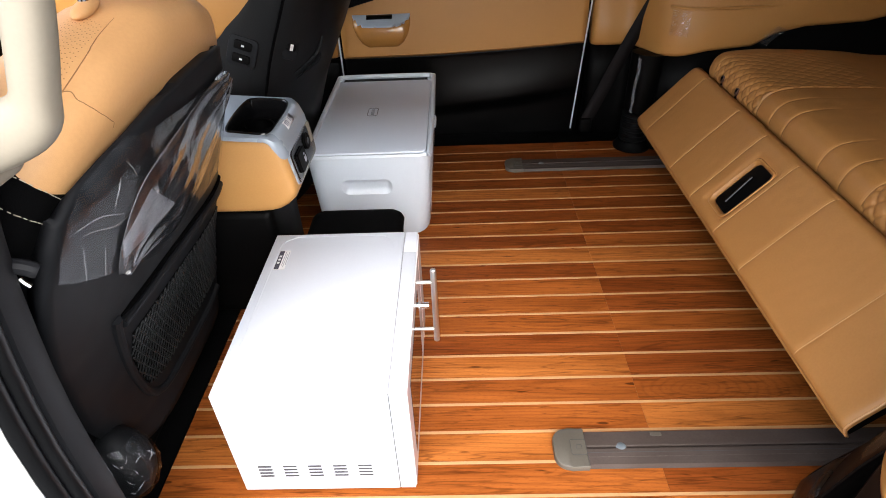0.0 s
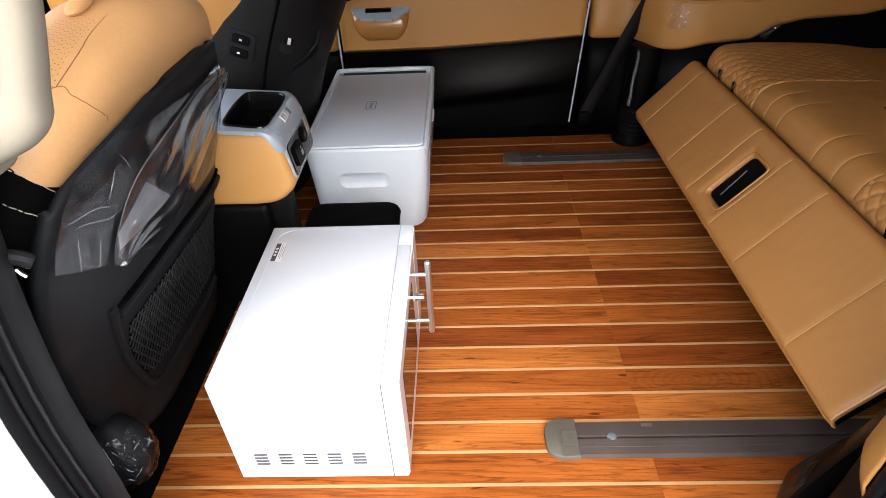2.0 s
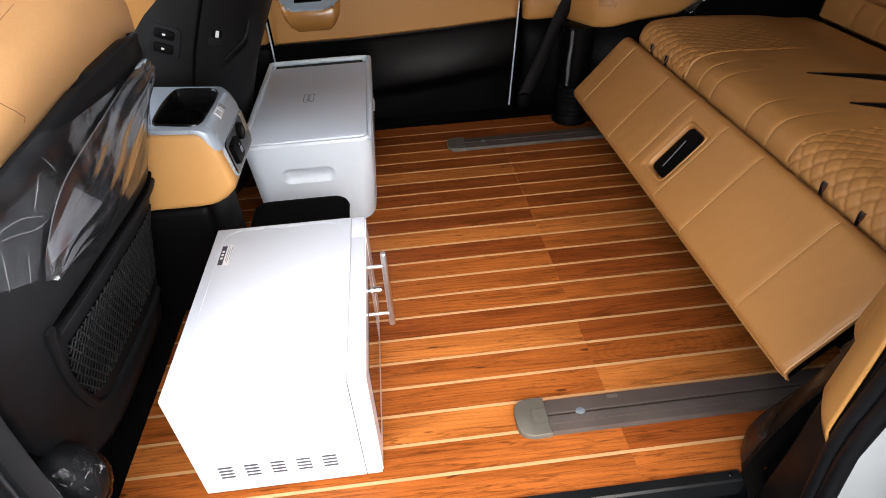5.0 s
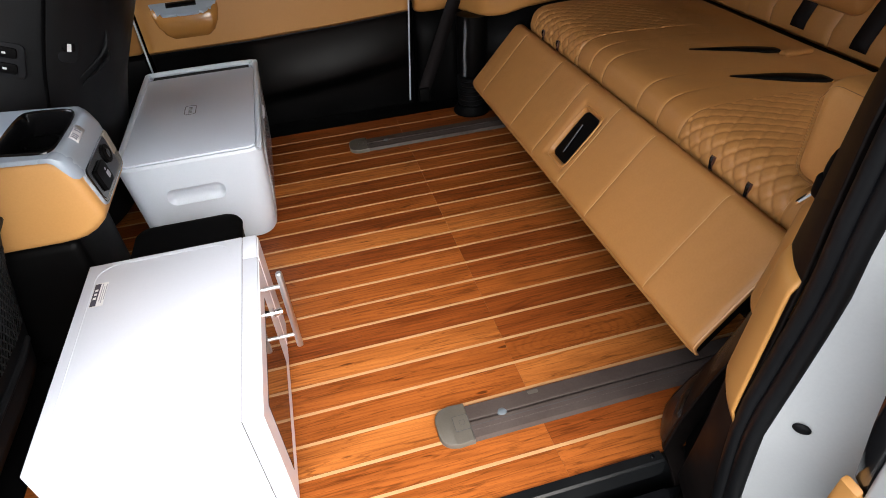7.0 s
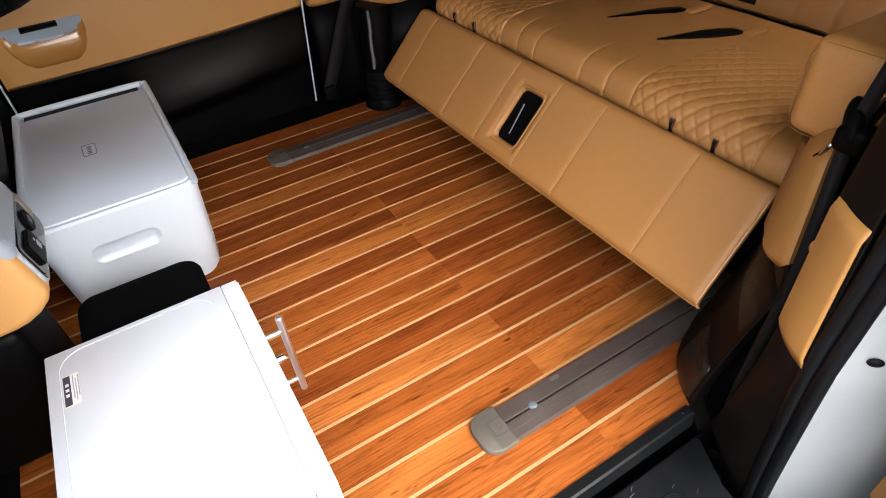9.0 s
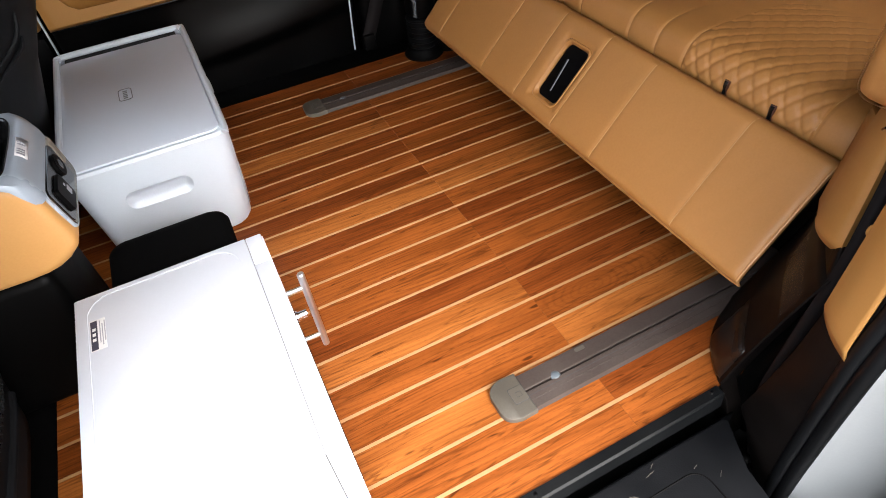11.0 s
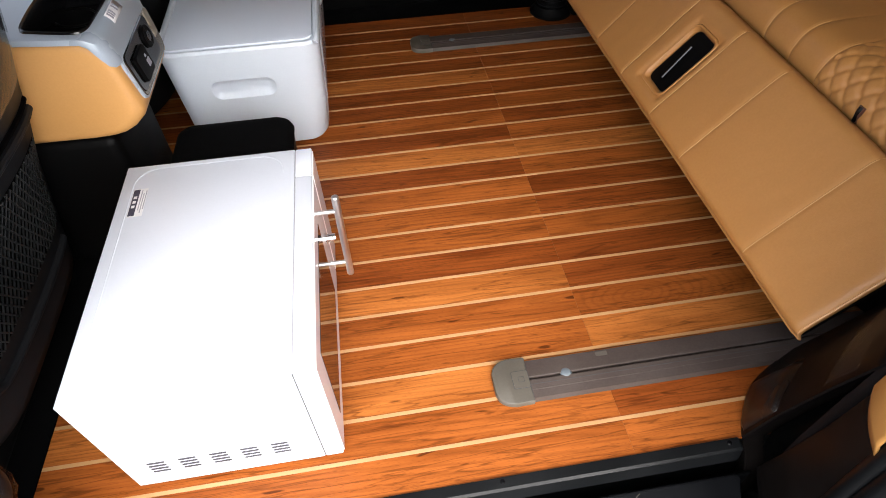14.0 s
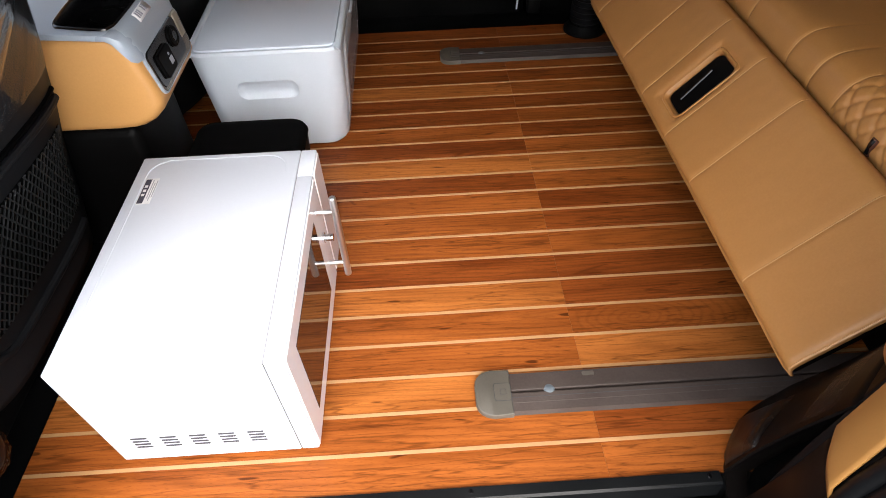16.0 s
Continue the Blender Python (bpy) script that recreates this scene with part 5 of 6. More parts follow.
fbelt = thing("seat_belt_far", "black seat belt hanging across the far pillar to the sill", "seat belt", (0.7, 1.52, 0.25))
LO = Vector((0.7, 1.52, 0.25))
bm = bmesh.new()
rows = []
for p in smooth_line([(0.598, 1.535, 0.045), (0.64, 1.528, 0.15), (0.695, 1.510, 0.30), (0.755, 1.492, 0.45), (0.82, 1.485, 0.60), (0.95, 1.50, 0.95)], 6):
    d = Vector((0.91, 0, -0.40)) * 0.024
    rows.append([p - d - LO, p + d - LO])
sheet(bm, rows)
part("webbing", bm, M["webbing"], fbelt, thick=0.0015)
part("anchor", made(-0.125, -0.08, 0.0, 0.028, -0.245, -0.190, r=0.008), M["black"], fbelt)


# ---- front seats ----
PROF = ((1.20, -0.15), (0.95, -0.19), (0.74, -0.27), (0.60, -0.33), (0.44, -0.40), (0.30, -0.45), (0.15, -0.49), (-0.10, -0.51))


def back_x(z):
    return lerp_table([(z0, x0) for z0, x0 in PROF], z)


def front_seat_near():
    t = thing("front_seat", "tan leather front seat with a black shell back under clear film", "car seat", (-0.55, 0.15, 0.0), group="front seats")
    O = Vector((-0.55, 0.15, 0.0))
    # leather back: one padded slab, rolled over at the top and at both sides
    def slab(u, n=40):
        y = -0.185 + 0.64 * u
        k = max(0.0, 1 - abs(2 * u - 1) ** 5) ** 0.5
        top = lerp_table(((0.0, 0.655), (0.03, 0.705), (0.08, 0.748), (0.15, 0.778), (0.30, 0.812), (0.5, 0.832), (0.68, 0.826), (0.80, 0.800), (0.88, 0.765), (0.95, 0.70), (1.0, 0.62)), u)
        thick = 0.155
        pts = []
        for z in np.linspace(0.12, top - 0.055, n):
            pts.append((back_x(z) - 0.012 - 0.07 * (1 - k) - 0.05 * max(0, 0.30 - z), z))
        xr, zr = pts[-1]
        slope = 0.38
        for a in np.linspace(0, math.pi, 14)[1:]:
            pts.append((xr - thick * 0.5 * (1 - math.cos(a)) * (0.55 + 0.45 * k) + slope * 0.055 * math.sin(a) * 0.6, zr + 0.055 * abs(math.sin(a)) ** 0.75))
        xf = pts[-1][0]
        for z in np.linspace(zr, 0.12, n)[1:]:
            pts.append((xf - (zr - z) * 0.50 + 0.10 * max(0, 0.45 - z), z))
        return [Vector((x, y, z)) - O for x, z in pts]
    bm = bmesh.new()
    us = [0.5 - 0.5 * math.cos(math.pi * q) for q in np.linspace(0, 1, 49)]
    vs = sheet(bm, [slab(u) for u in us], close=True)
    bm.faces.new(vs[0][::-1])
    bm.faces.new(vs[-1])
    skin = bm.copy()
    bmesh.ops.triangulate(skin, faces=skin.faces)
    tree = BVHTree.FromBMesh(skin)
    skin.free()
    # the near side turns to black leather below a slanting seam
    seam_a, seam_c = Vector((-0.331, -0.133, 0.755)) - O, Vector((-0.313, -0.106, 0.711)) - O
    across = (seam_c - seam_a).cross(Vector((0.4, -0.9, 0.0))).normalized()
    bmesh.ops.bisect_plane(bm, geom=list(bm.verts) + list(bm.edges) + list(bm.faces), plane_co=seam_a, plane_no=across)
    lower = [f for f in bm.faces if (f.calc_center_median() - seam_a).dot(across) > 0 and f.calc_center_median().y + O.y < 0.02 and f.calc_center_median().z < 0.79]
    dark = bm.copy()
    dark.faces.ensure_lookup_table()
    bm.faces.ensure_lookup_table()
    bm.faces.index_update()
    dark.faces.index_update()
    chosen = {f.index for f in lower}
    bmesh.ops.delete(dark, geom=[f for f in dark.faces if f.index not in chosen], context="FACES")
    bmesh.ops.delete(bm, geom=lower, context="FACES")
    back = part("backrest", bm, M["leather_lit"], t)
    side = part("side_bolster", dark, M["fabric"], t, "black lower bolster with pale stitching")
    for drop_z in (0.009, 0.058):
        for k in range(-10, 13):
            ends = []
            for e in (0.0, 0.6):
                p = seam_a.lerp(seam_c, (k + e) * 0.105) - Vector((0, 0, drop_z))
                q, nrm, _, _ = tree.find_nearest(p)
                nrm = nrm if nrm.y < 0 else -nrm
                ends.append(q + nrm * 0.0008)
            bm = bmesh.new()
            sweep(bm, ends, 0.0006, n=5)
            part("stitch", bm, M["pale_thread"], side)

    def drop(x, y):
        hit = tree.ray_cast(Vector((x, y, 1.2)) - O, Vector((0, 0, -1)))
        return hit[0], hit[1]
    # perforated insert along the shoulder, with its seams
    bm = bmesh.new()
    for i in range(30):
        for j in range(7):
            x = -0.304 - 0.0065 * j - (0.0032 if i % 2 else 0)
            y = -0.045 + 0.0040 * i + 0.004 * j
            p, nrm = drop(x, y)
            if p is None:
                continue
            nrm = nrm if nrm.z > 0 else -nrm
            q = nrm.to_track_quat("Z", "Y").to_matrix().to_4x4()
            bmesh.ops.create_circle(bm, cap_ends=True, segments=6, radius=0.0008, matrix=Matrix.Translation(p + nrm * 0.0009) @ q)
    part("perforations", bm, M["tan_seam"], back, "fine perforations in the leather", smooth=False)
    for ends in (((-0.302, -0.042, 0.783), (-0.298, 0.007, 0.80), (-0.301, 0.052, 0.811), (-0.302, 0.095, 0.817)),
                 ((-0.330, -0.085, 0.78), (-0.300, -0.042, 0.784), (-0.289, -0.042, 0.774), (-0.283, -0.0315, 0.758), (-0.282, -0.0135, 0.740), (-0.283, -0.0066, 0.734), (-0.284, -0.008, 0.728))):
        pts = []
        for p in smooth_line(ends, 7):
            q, nrm, _, _ = tree.find_nearest(p - O)
            pts.append(q)
        bm = bmesh.new()
        sweep(bm, pts, [0.0006 - 0.0004 * (i / (len(pts) - 1)) ** 3 for i in range(len(pts))], n=6)
        part("seam", bm, M["tan_seam"], back)
    # shell on the back
    left = ((0.738, 0.19), (0.736, 0.141), (0.727, 0.058), (0.721, -0.006), (0.713, -0.062), (0.702, -0.101), (0.681, -0.130), (0.645, -0.145), (0.60, -0.153), (0.549, -0.150),
            (0.478, -0.134), (0.372, -0.097), (0.27, -0.066), (0.20, -0.03), (0.08, 0.06))
    right = ((0.738, 0.225), (0.733, 0.290), (0.720, 0.325), (0.70, 0.350), (0.66, 0.380), (0.598, 0.413), (0.50, 0.450), (0.39, 0.475), (0.15, 0.485), (0.08, 0.46))

    def shell(u, z, lift=0.0):
        y0, y1 = lerp_table(left, z), lerp_table(right, z)
        w = abs(2 * u - 1)
        x = back_x(z) + 0.016 - (0.026 if u < 0.5 else 0.020) * w ** 5 * max(0.45, min(1.0, (0.738 - z) / 0.035)) + lift - 0.014 * max(0, (z - 0.68) / 0.058) ** 2
        return Vector((x, y0 + (y1 - y0) * u, z)) - O

    def at(y, z, lift=0.0):
        y0, y1 = lerp_table(left, z), lerp_table(right, z)
        return shell((y - y0) / max(y1 - y0, 1e-4), z, lift)
    zs = np.concatenate([np.linspace(0.08, 0.66, 40), np.linspace(0.665, 0.729, 18)])
    bm = bmesh.new()
    sheet(bm, [[shell(u, z) for u in np.linspace(0, 1, 48)] for z in zs])
    sh = part("back_shell", bm, M["shell"], t, "matt black plastic back shell", thick=0.02)
    # pocket: thick lip, sunken panel, netting
    lipz = lambda y: 0.453 - 0.075 * (y + 0.014)
    bm = bmesh.new()
    sweep(bm, [at(y, lipz(y) - 0.012, 0.004) for y in np.linspace(-0.010, 0.452, 20)], 0.007, n=10)
    part("pocket_lip", bm, M["shell"], sh)
    # Matt black tube draws the shaded gap above the pocket lip
    bm = bmesh.new()
    sweep(bm, [at(y, lipz(y) + 0.003, 0.0005) for y in np.linspace(-0.010, 0.455, 20)], [0.0020] + [0.0050] * 19, n=8)
    part("pocket_gap", bm, M["gap_black"], sh)
    bm = bmesh.new()
    frame_line = smooth_line([(-0.026, 0.462, 0), (-0.002, 0.379, 0), (0.030, 0.295, 0), (0.066, 0.216, 0), (0.104, 0.170, 0), (0.155, 0.149, 0), (0.28, 0.142, 0), (0.44, 0.142, 0)], 6)
    sweep(bm, [at(p.x, p.y, 0.001) for p in frame_line], 0.008, n=10)
    part("pocket_frame", bm, M["shell"], sh)
    bm = bmesh.new()

    def in_net(y, z):
        lo = lerp_table(((0.022, 0.345), (0.050, 0.265), (0.080, 0.215), (0.135, 0.195), (0.45, 0.18)), y)
        return 0.022 < y < 0.45 and lo < z < lipz(y) - 0.060
    step_y, step_z = 0.0160, 0.0230
    for i in range(-40, 60):
        for sgn in (1, -1):
            seg = []
            for k in range(80):
                z = 0.17 + 0.0035 * k
                y = 0.045 + i * step_y + sgn * (z - 0.17) * step_y / step_z
                if in_net(y, z):
                    seg.append(at(y, z, 0.0022))
                else:
                    if len(seg) > 2:
                        sweep(bm, seg[::3] + seg[-1:], 0.0015, n=4)
                    seg = []
            if len(seg) > 2:
                sweep(bm, seg[::3] + seg[-1:], 0.0015, n=4)
    part("pocket_net", bm, M["steel_dark"], sh, "diamond netting of the pocket")
    # Black sheet stands for the shade behind the netting
    bm = bmesh.new()
    rows = []
    for y in np.linspace(0.024, 0.448, 26):
        lo, hi = lerp_table(((0.022, 0.345), (0.050, 0.265), (0.080, 0.215), (0.135, 0.195), (0.45, 0.18)), y), lipz(y) - 0.060
        rows.append([at(y, lo + (hi - lo) * f, 0.0008) for f in np.linspace(0, 1, 12)])
    sheet(bm, rows)
    part("net_backing", bm, M["gap_black"], sh, "black sheet shading the inside of the pocket")

    def band_low(u):
        return 0.7225 - 0.030 * min(1.0, u / 0.74)
    # film over the upper half, creased, with a paper slip beneath
    bm = bmesh.new()
    rows = []
    for k in range(30):
        f = k / 29
        row = []
        for j in range(46):
            u = 0.02 + 0.96 * j / 45
            zlow = max(0.47, 0.621 - 0.35 * u)
            z = zlow + (band_low(u) - 0.002 - zlow) * f
            crease = 0.0035 + 0.0035 * abs(noise.noise((u * 7 + z * 9, z * 5, 2.0))) + 0.0007 * noise.noise((u * 22, z * 30, 5.0))
            row.append(shell(u, z, crease))
        rows.append(row)
    sheet(bm, rows)
    part("film", bm, M["thin_film"], sh, "creased clear protective film")
    # loose fold of the film with its creases
    lf = smooth_line([(-0.042, 0.552, 0), (-0.041, 0.598, 0), (-0.002, 0.652, 0), (0.093, 0.674, 0), (0.20, 0.690, 0), (0.30, 0.692, 0)], 6)
    rt = smooth_line([(-0.036, 0.546, 0), (0.06, 0.520, 0), (0.169, 0.490, 0), (0.25, 0.515, 0), (0.32, 0.575, 0), (0.350, 0.640, 0)], 6)
    bm = bmesh.new()
    rows = []
    for k, (p, q) in enumerate(zip(lf, rt)):
        row = []
        for w in np.linspace(0, 1, 26):
            c = p.lerp(q, w)
            row.append(at(c.x, c.y, 0.006 + 0.013 * math.sin(math.pi * w) ** 0.7 + 0.0016 * math.sin(w * 21 + 2.2 * math.sin(k * 0.35))
                          + 0.003 * noise.noise((w * 5, k * 0.12, 3.0))))
        rows.append(row)
    sheet(bm, rows)
    part("film_fold", bm, M["film"], sh, "loose shiny fold of clear film")
    # Pale strips draw the white glints along the film's creases
    for line in ([(p.x, p.y) for p in lf[:26]], [(-0.112, 0.655), (-0.094, 0.650), (-0.06, 0.634), (-0.026, 0.630)], [(-0.036, 0.703), (-0.018, 0.676)],
                 [(-0.112, 0.641), (-0.108, 0.592)], [(-0.078, 0.617), (-0.074, 0.572)], [(-0.120, 0.665), (-0.085, 0.662), (-0.045, 0.640)],
                 [(-0.05, 0.690), (-0.062, 0.660)], [(0.02, 0.60), (0.10, 0.62), (0.20, 0.66)], [(0.05, 0.56), (0.16, 0.60), (0.26, 0.65)]):
        bm = bmesh.new()
        pts = smooth_line([(*p, 0) for p in line], 4)
        wid = [0.0002 + 0.0004 * math.sin(math.pi * i / (len(pts) - 1)) for i in range(len(pts))]
        sweep(bm, [at(p.x, p.y, 0.0075) for p in pts], wid, n=5)
        part("film_crease", bm, M["crease"], sh)
    bm = bmesh.new()
    rows = []
    for f in np.linspace(0, 1, 10):
        e0, e1 = (-0.030 + 0.072 * f, 0.592 + 0.032 * f), (-0.020 + 0.168 * f, 0.560 - 0.020 * f)
        rows.append([at(e0[0] + (e1[0] - e0[0]) * g, e0[1] + (e1[1] - e0[1]) * g, 0.0025) for g in np.linspace(0, 1, 8)])
    sheet(bm, rows)
    part("paper_slip", bm, M["grey_paper"], sh, "grey printed paper slip")
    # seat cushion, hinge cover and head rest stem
    part("cushion", made(-0.62, -0.02, -0.335, 0.30, 0.16, 0.40, r=0.06, seg=4), M["leather_lit"], t)
    part("side_cover", made(-0.50, 0.02, -0.345, -0.20, 0.05, 0.33, r=0.03, seg=3), M["black"], t, "black plastic side cover")
    bm = bmesh.new()
    bmesh.ops.create_uvsphere(bm, u_segments=20, v_segments=12, radius=0.06, matrix=pose(0.070, -0.185, 0.155) @ Matrix.Diagonal((0.9, 0.8, 1.3, 1)))
    part("hinge_cover", bm, M["dark_seat"], t, "film-wrapped hinge cover")
    bm = bmesh.new()
    def hinge_at(a, b_, lift=0.0):
        k = 1.0 + lift
        return Vector((0.070 + 0.057 * k * math.cos(a) * math.cos(b_), -0.185 + 0.051 * k * math.sin(a) * math.cos(b_), 0.155 + 0.081 * k * math.sin(b_)))
    sheet(bm, [[hinge_at(a, b_, 0.02 + 0.10 * abs(noise.noise((a * 3.1, b_ * 3.6, 1.0))) + 0.03 * noise.noise((a * 9, b_ * 8, 4.0))) for b_ in np.linspace(-1.0, 0.85, 26)] for a in np.linspace(-1.9, 0.6, 30)])
    part("hinge_film", bm, M["hinge_wrap"], t, "crumpled film round the hinge")
    # Random pale strokes draw the highlights on the crumpled hinge film
    rnd_h = random.Random(14)
    for k in range(13):
        a0, b0, turn = rnd_h.uniform(-1.3, 0.1), rnd_h.uniform(-0.3, 0.75), rnd_h.uniform(0, math.pi)
        run, bend = rnd_h.uniform(0.12, 0.32), rnd_h.uniform(-0.5, 0.5)
        pts = [hinge_at(a0 + run * f * math.cos(turn + bend * f), b0 + run * f * math.sin(turn + bend * f), 0.10) for f in np.linspace(0, 1, 6)]
        bm = bmesh.new()
        sweep(bm, pts, [0.0003, 0.0008, 0.0011, 0.0010, 0.0007, 0.0003], n=5)
        part("film_crease", bm, M["crease"], t)
    bm = bmesh.new()
    sweep(bm, smooth_line([(0.150, -0.345, 0.668), (0.215, -0.322, 0.664), (0.236, -0.315, 0.652)], 5), [0.006] * 5 + [0.008] * 5 + [0.007], n=10)
    lever = part("recline_lever", bm, M["front_trim"], t, "dark plastic recline lever")
    bm = bmesh.new()
    sweep(bm, [(0.2135, -0.315, 0.6435), (0.2160, -0.315, 0.6385), (0.2205, -0.315, 0.6335)], 0.0028, n=8)
    part("latch_pin", bm, M["chrome"], lever, "small bright metal latch pin")
    # head rest on two stems with leather collars
    for y in (0.095, 0.225):
        bm = bmesh.new()
        sweep(bm, [Vector((-0.330, y + 0.004, 0.80)) - O, Vector((-0.338, y + 0.004, 0.98)) - O], 0.006, n=12)
        part("headrest_stem", bm, M["chrome"], t)
        bm = bmesh.new()
        bmesh.ops.create_uvsphere(bm, u_segments=18, v_segments=10, radius=0.024, matrix=Matrix.Translation(Vector((-0.332, y + 0.002, 0.832)) - O) @ pose(0, 0, 0, 10, 0, 0) @ Matrix.Diagonal((0.5, 1.2, 0.34, 1)))
        part("stem_collar", bm, M["leather_lit"], t)
    part("headrest", made(-0.46 - O.x, -0.32 - O.x, 0.0 - O.y, 0.27 - O.y, 0.97, 1.15, r=0.03, seg=3), M["leather_lit"], t)
    part("base", made(-0.42, 0.02, -0.16, 0.28, -0.004, 0.17, r=0.02), M["black"], t)
    return t


M["tan_seam"] = surface("tan_seam", (0.26, 0.13, 0.046), (0.32, 0.16, 0.06), 0.7, bump=0)
M["hinge_wrap"] = film_sheet("hinge_wrap", 0.12, 1.15, 0.006)
M["gap_black"] = surface("dark_gap", (0.0012, 0.0012, 0.0013), (0.0018, 0.0018, 0.002), 0.95, spec=0.02, bump=0)
M["steel_dark"] = surface("net_cord", (0.0048, 0.0054, 0.0060), (0.0080, 0.0088, 0.0098), 0.5, fine=600, bump=0.2)
front_seat_near()


def front_seat_far():
    t = thing("front_seat", "black-backed far front seat with two switch panels on its shell", "car seat", (-0.50, 1.05, 0.0), group="front seats")
    O = Vector((-0.50, 1.05, 0.0))

    base = smooth_line([(-0.62, 0.870, 0), (-0.585, 0.852, 0), (-0.52, 0.846, 0), (-0.435, 0.846, 0), (-0.375, 0.858, 0), (-0.325, 0.884, 0), (-0.275, 0.935, 0), (-0.240, 1.02, 0),
                        (-0.228, 1.12, 0), (-0.240, 1.24, 0), (-0.30, 1.33, 0), (-0.42, 1.36, 0), (-0.60, 1.34, 0), (-0.66, 1.20, 0), (-0.66, 1.00, 0), (-0.62, 0.870, 0)], 5)[:-1]

    def ring(z, g=0.0):
        lean = lerp_table(((1.1, 0.20), (0.80, 0.115), (0.55, 0.0), (0.40, -0.075), (0.2, -0.145), (0.0, -0.16)), z)
        front = lerp_table(((1.1, -0.22), (0.80, -0.29), (0.68, -0.388), (0.645, -0.430), (0.617, -0.466), (0.58, -0.502), (0.55, -0.55), (0.40, -0.80)), z)
        return [Vector((max(-0.44 + (p.x + 0.44) * (1 - g) + lean, front), 1.10 + (p.y - 1.10) * (1 - g), z)) - O for p in base]
    bm = bmesh.new()
    vs = sheet(bm, [ring(z, g) for z, g in ((0.05, 0.06), (0.2, 0.0), (0.3, 0.0), (0.4, 0.0), (0.5, 0.0), (0.55, 0.0), (0.58, 0.0), (0.62, 0.0), (0.65, 0.004), (0.7, 0.01), (0.8, 0.03), (0.95, 0.12), (1.05, 0.3))], close=True)
    bm.faces.new(vs[0][::-1])
    bm.faces.new(vs[-1])
    part("back_shell", bm, M["dark_seat"], t)
    for pts in (((-0.258, 0.962, 0.575), (-0.262, 0.958, 0.548), (-0.281, 0.948, 0.516), (-0.331, 0.901, 0.484)), ((-0.270, 0.972, 0.515), (-0.284, 0.961, 0.493), (-0.335, 0.904, 0.465))):
        bm = bmesh.new()
        line = smooth_line([Vector(p) - O for p in pts], 6)
        sweep(bm, line, [0.001 + 0.004 * math.sin(math.pi * i / (len(line) - 1)) for i in range(len(line))], n=8)
        part("pocket_fold", bm, M["shell"], t)
    part("cushion", made(-0.50, 0.0, -0.22, 0.30, 0.15, 0.40, r=0.06, seg=4), M["leather_lit"], t)
    part("base", made(-0.40, 0.0, -0.18, 0.26, -0.004, 0.16, r=0.02), M["black"], t)

    def switch_pad(p, w, h, yaw, tilt, keys, frame_mat, key_mat, mark):
        m = pose(p[0] - O.x, p[1] - O.y, p[2] - O.z, 0, tilt, yaw)
        bm = bmesh.new()
        prism(bm, round_rect(-w, w, -h, h, 0.012, n=4), "y", -0.005, 0.012, r=0.002)
        bm.transform(m)
        fr = part("switch_panel", bm, frame_mat, t, "black switch panel")
        for k in keys:
            bm = bmesh.new()
            prism(bm, round_rect(-w * 0.62, w * 0.62, k - h * 0.3, k + h * 0.3, 0.006, n=4), "y", -0.009, 0.0, r=0.002)
            bm.transform(m)
            key = part("switch", bm, key_mat, fr)
            bm = bmesh.new()
            box(bm, -mark[0], mark[0], -0.0098, -0.0088, k - mark[1], k + mark[1])
            bm.transform(m)
            part("symbol", bm, M["pale_ink"], key)
    switch_pad((-0.437, 0.848, 0.560), 0.036, 0.038, 2, 22, (-0.017, 0.017), M["shell"], M["black"], (0.0034, 0.0022))
    switch_pad((-0.326, 0.888, 0.556), 0.020, 0.032, 32, 22, (0.0,), M["shell"], M["black"], (0.004, 0.008))
    # seam where side and back of the shell meet
    bm = bmesh.new()
    sweep(bm, smooth_line([Vector((-0.43, 0.853, 0.36)) - O, Vector((-0.378, 0.846, 0.52)) - O, Vector((-0.318, 0.846, 0.66)) - O, Vector((-0.25, 0.852, 0.82)) - O], 6), 0.0035, n=8)
    part("shell_seam", bm, M["gap_black"], t)
    return t


front_seat_far()


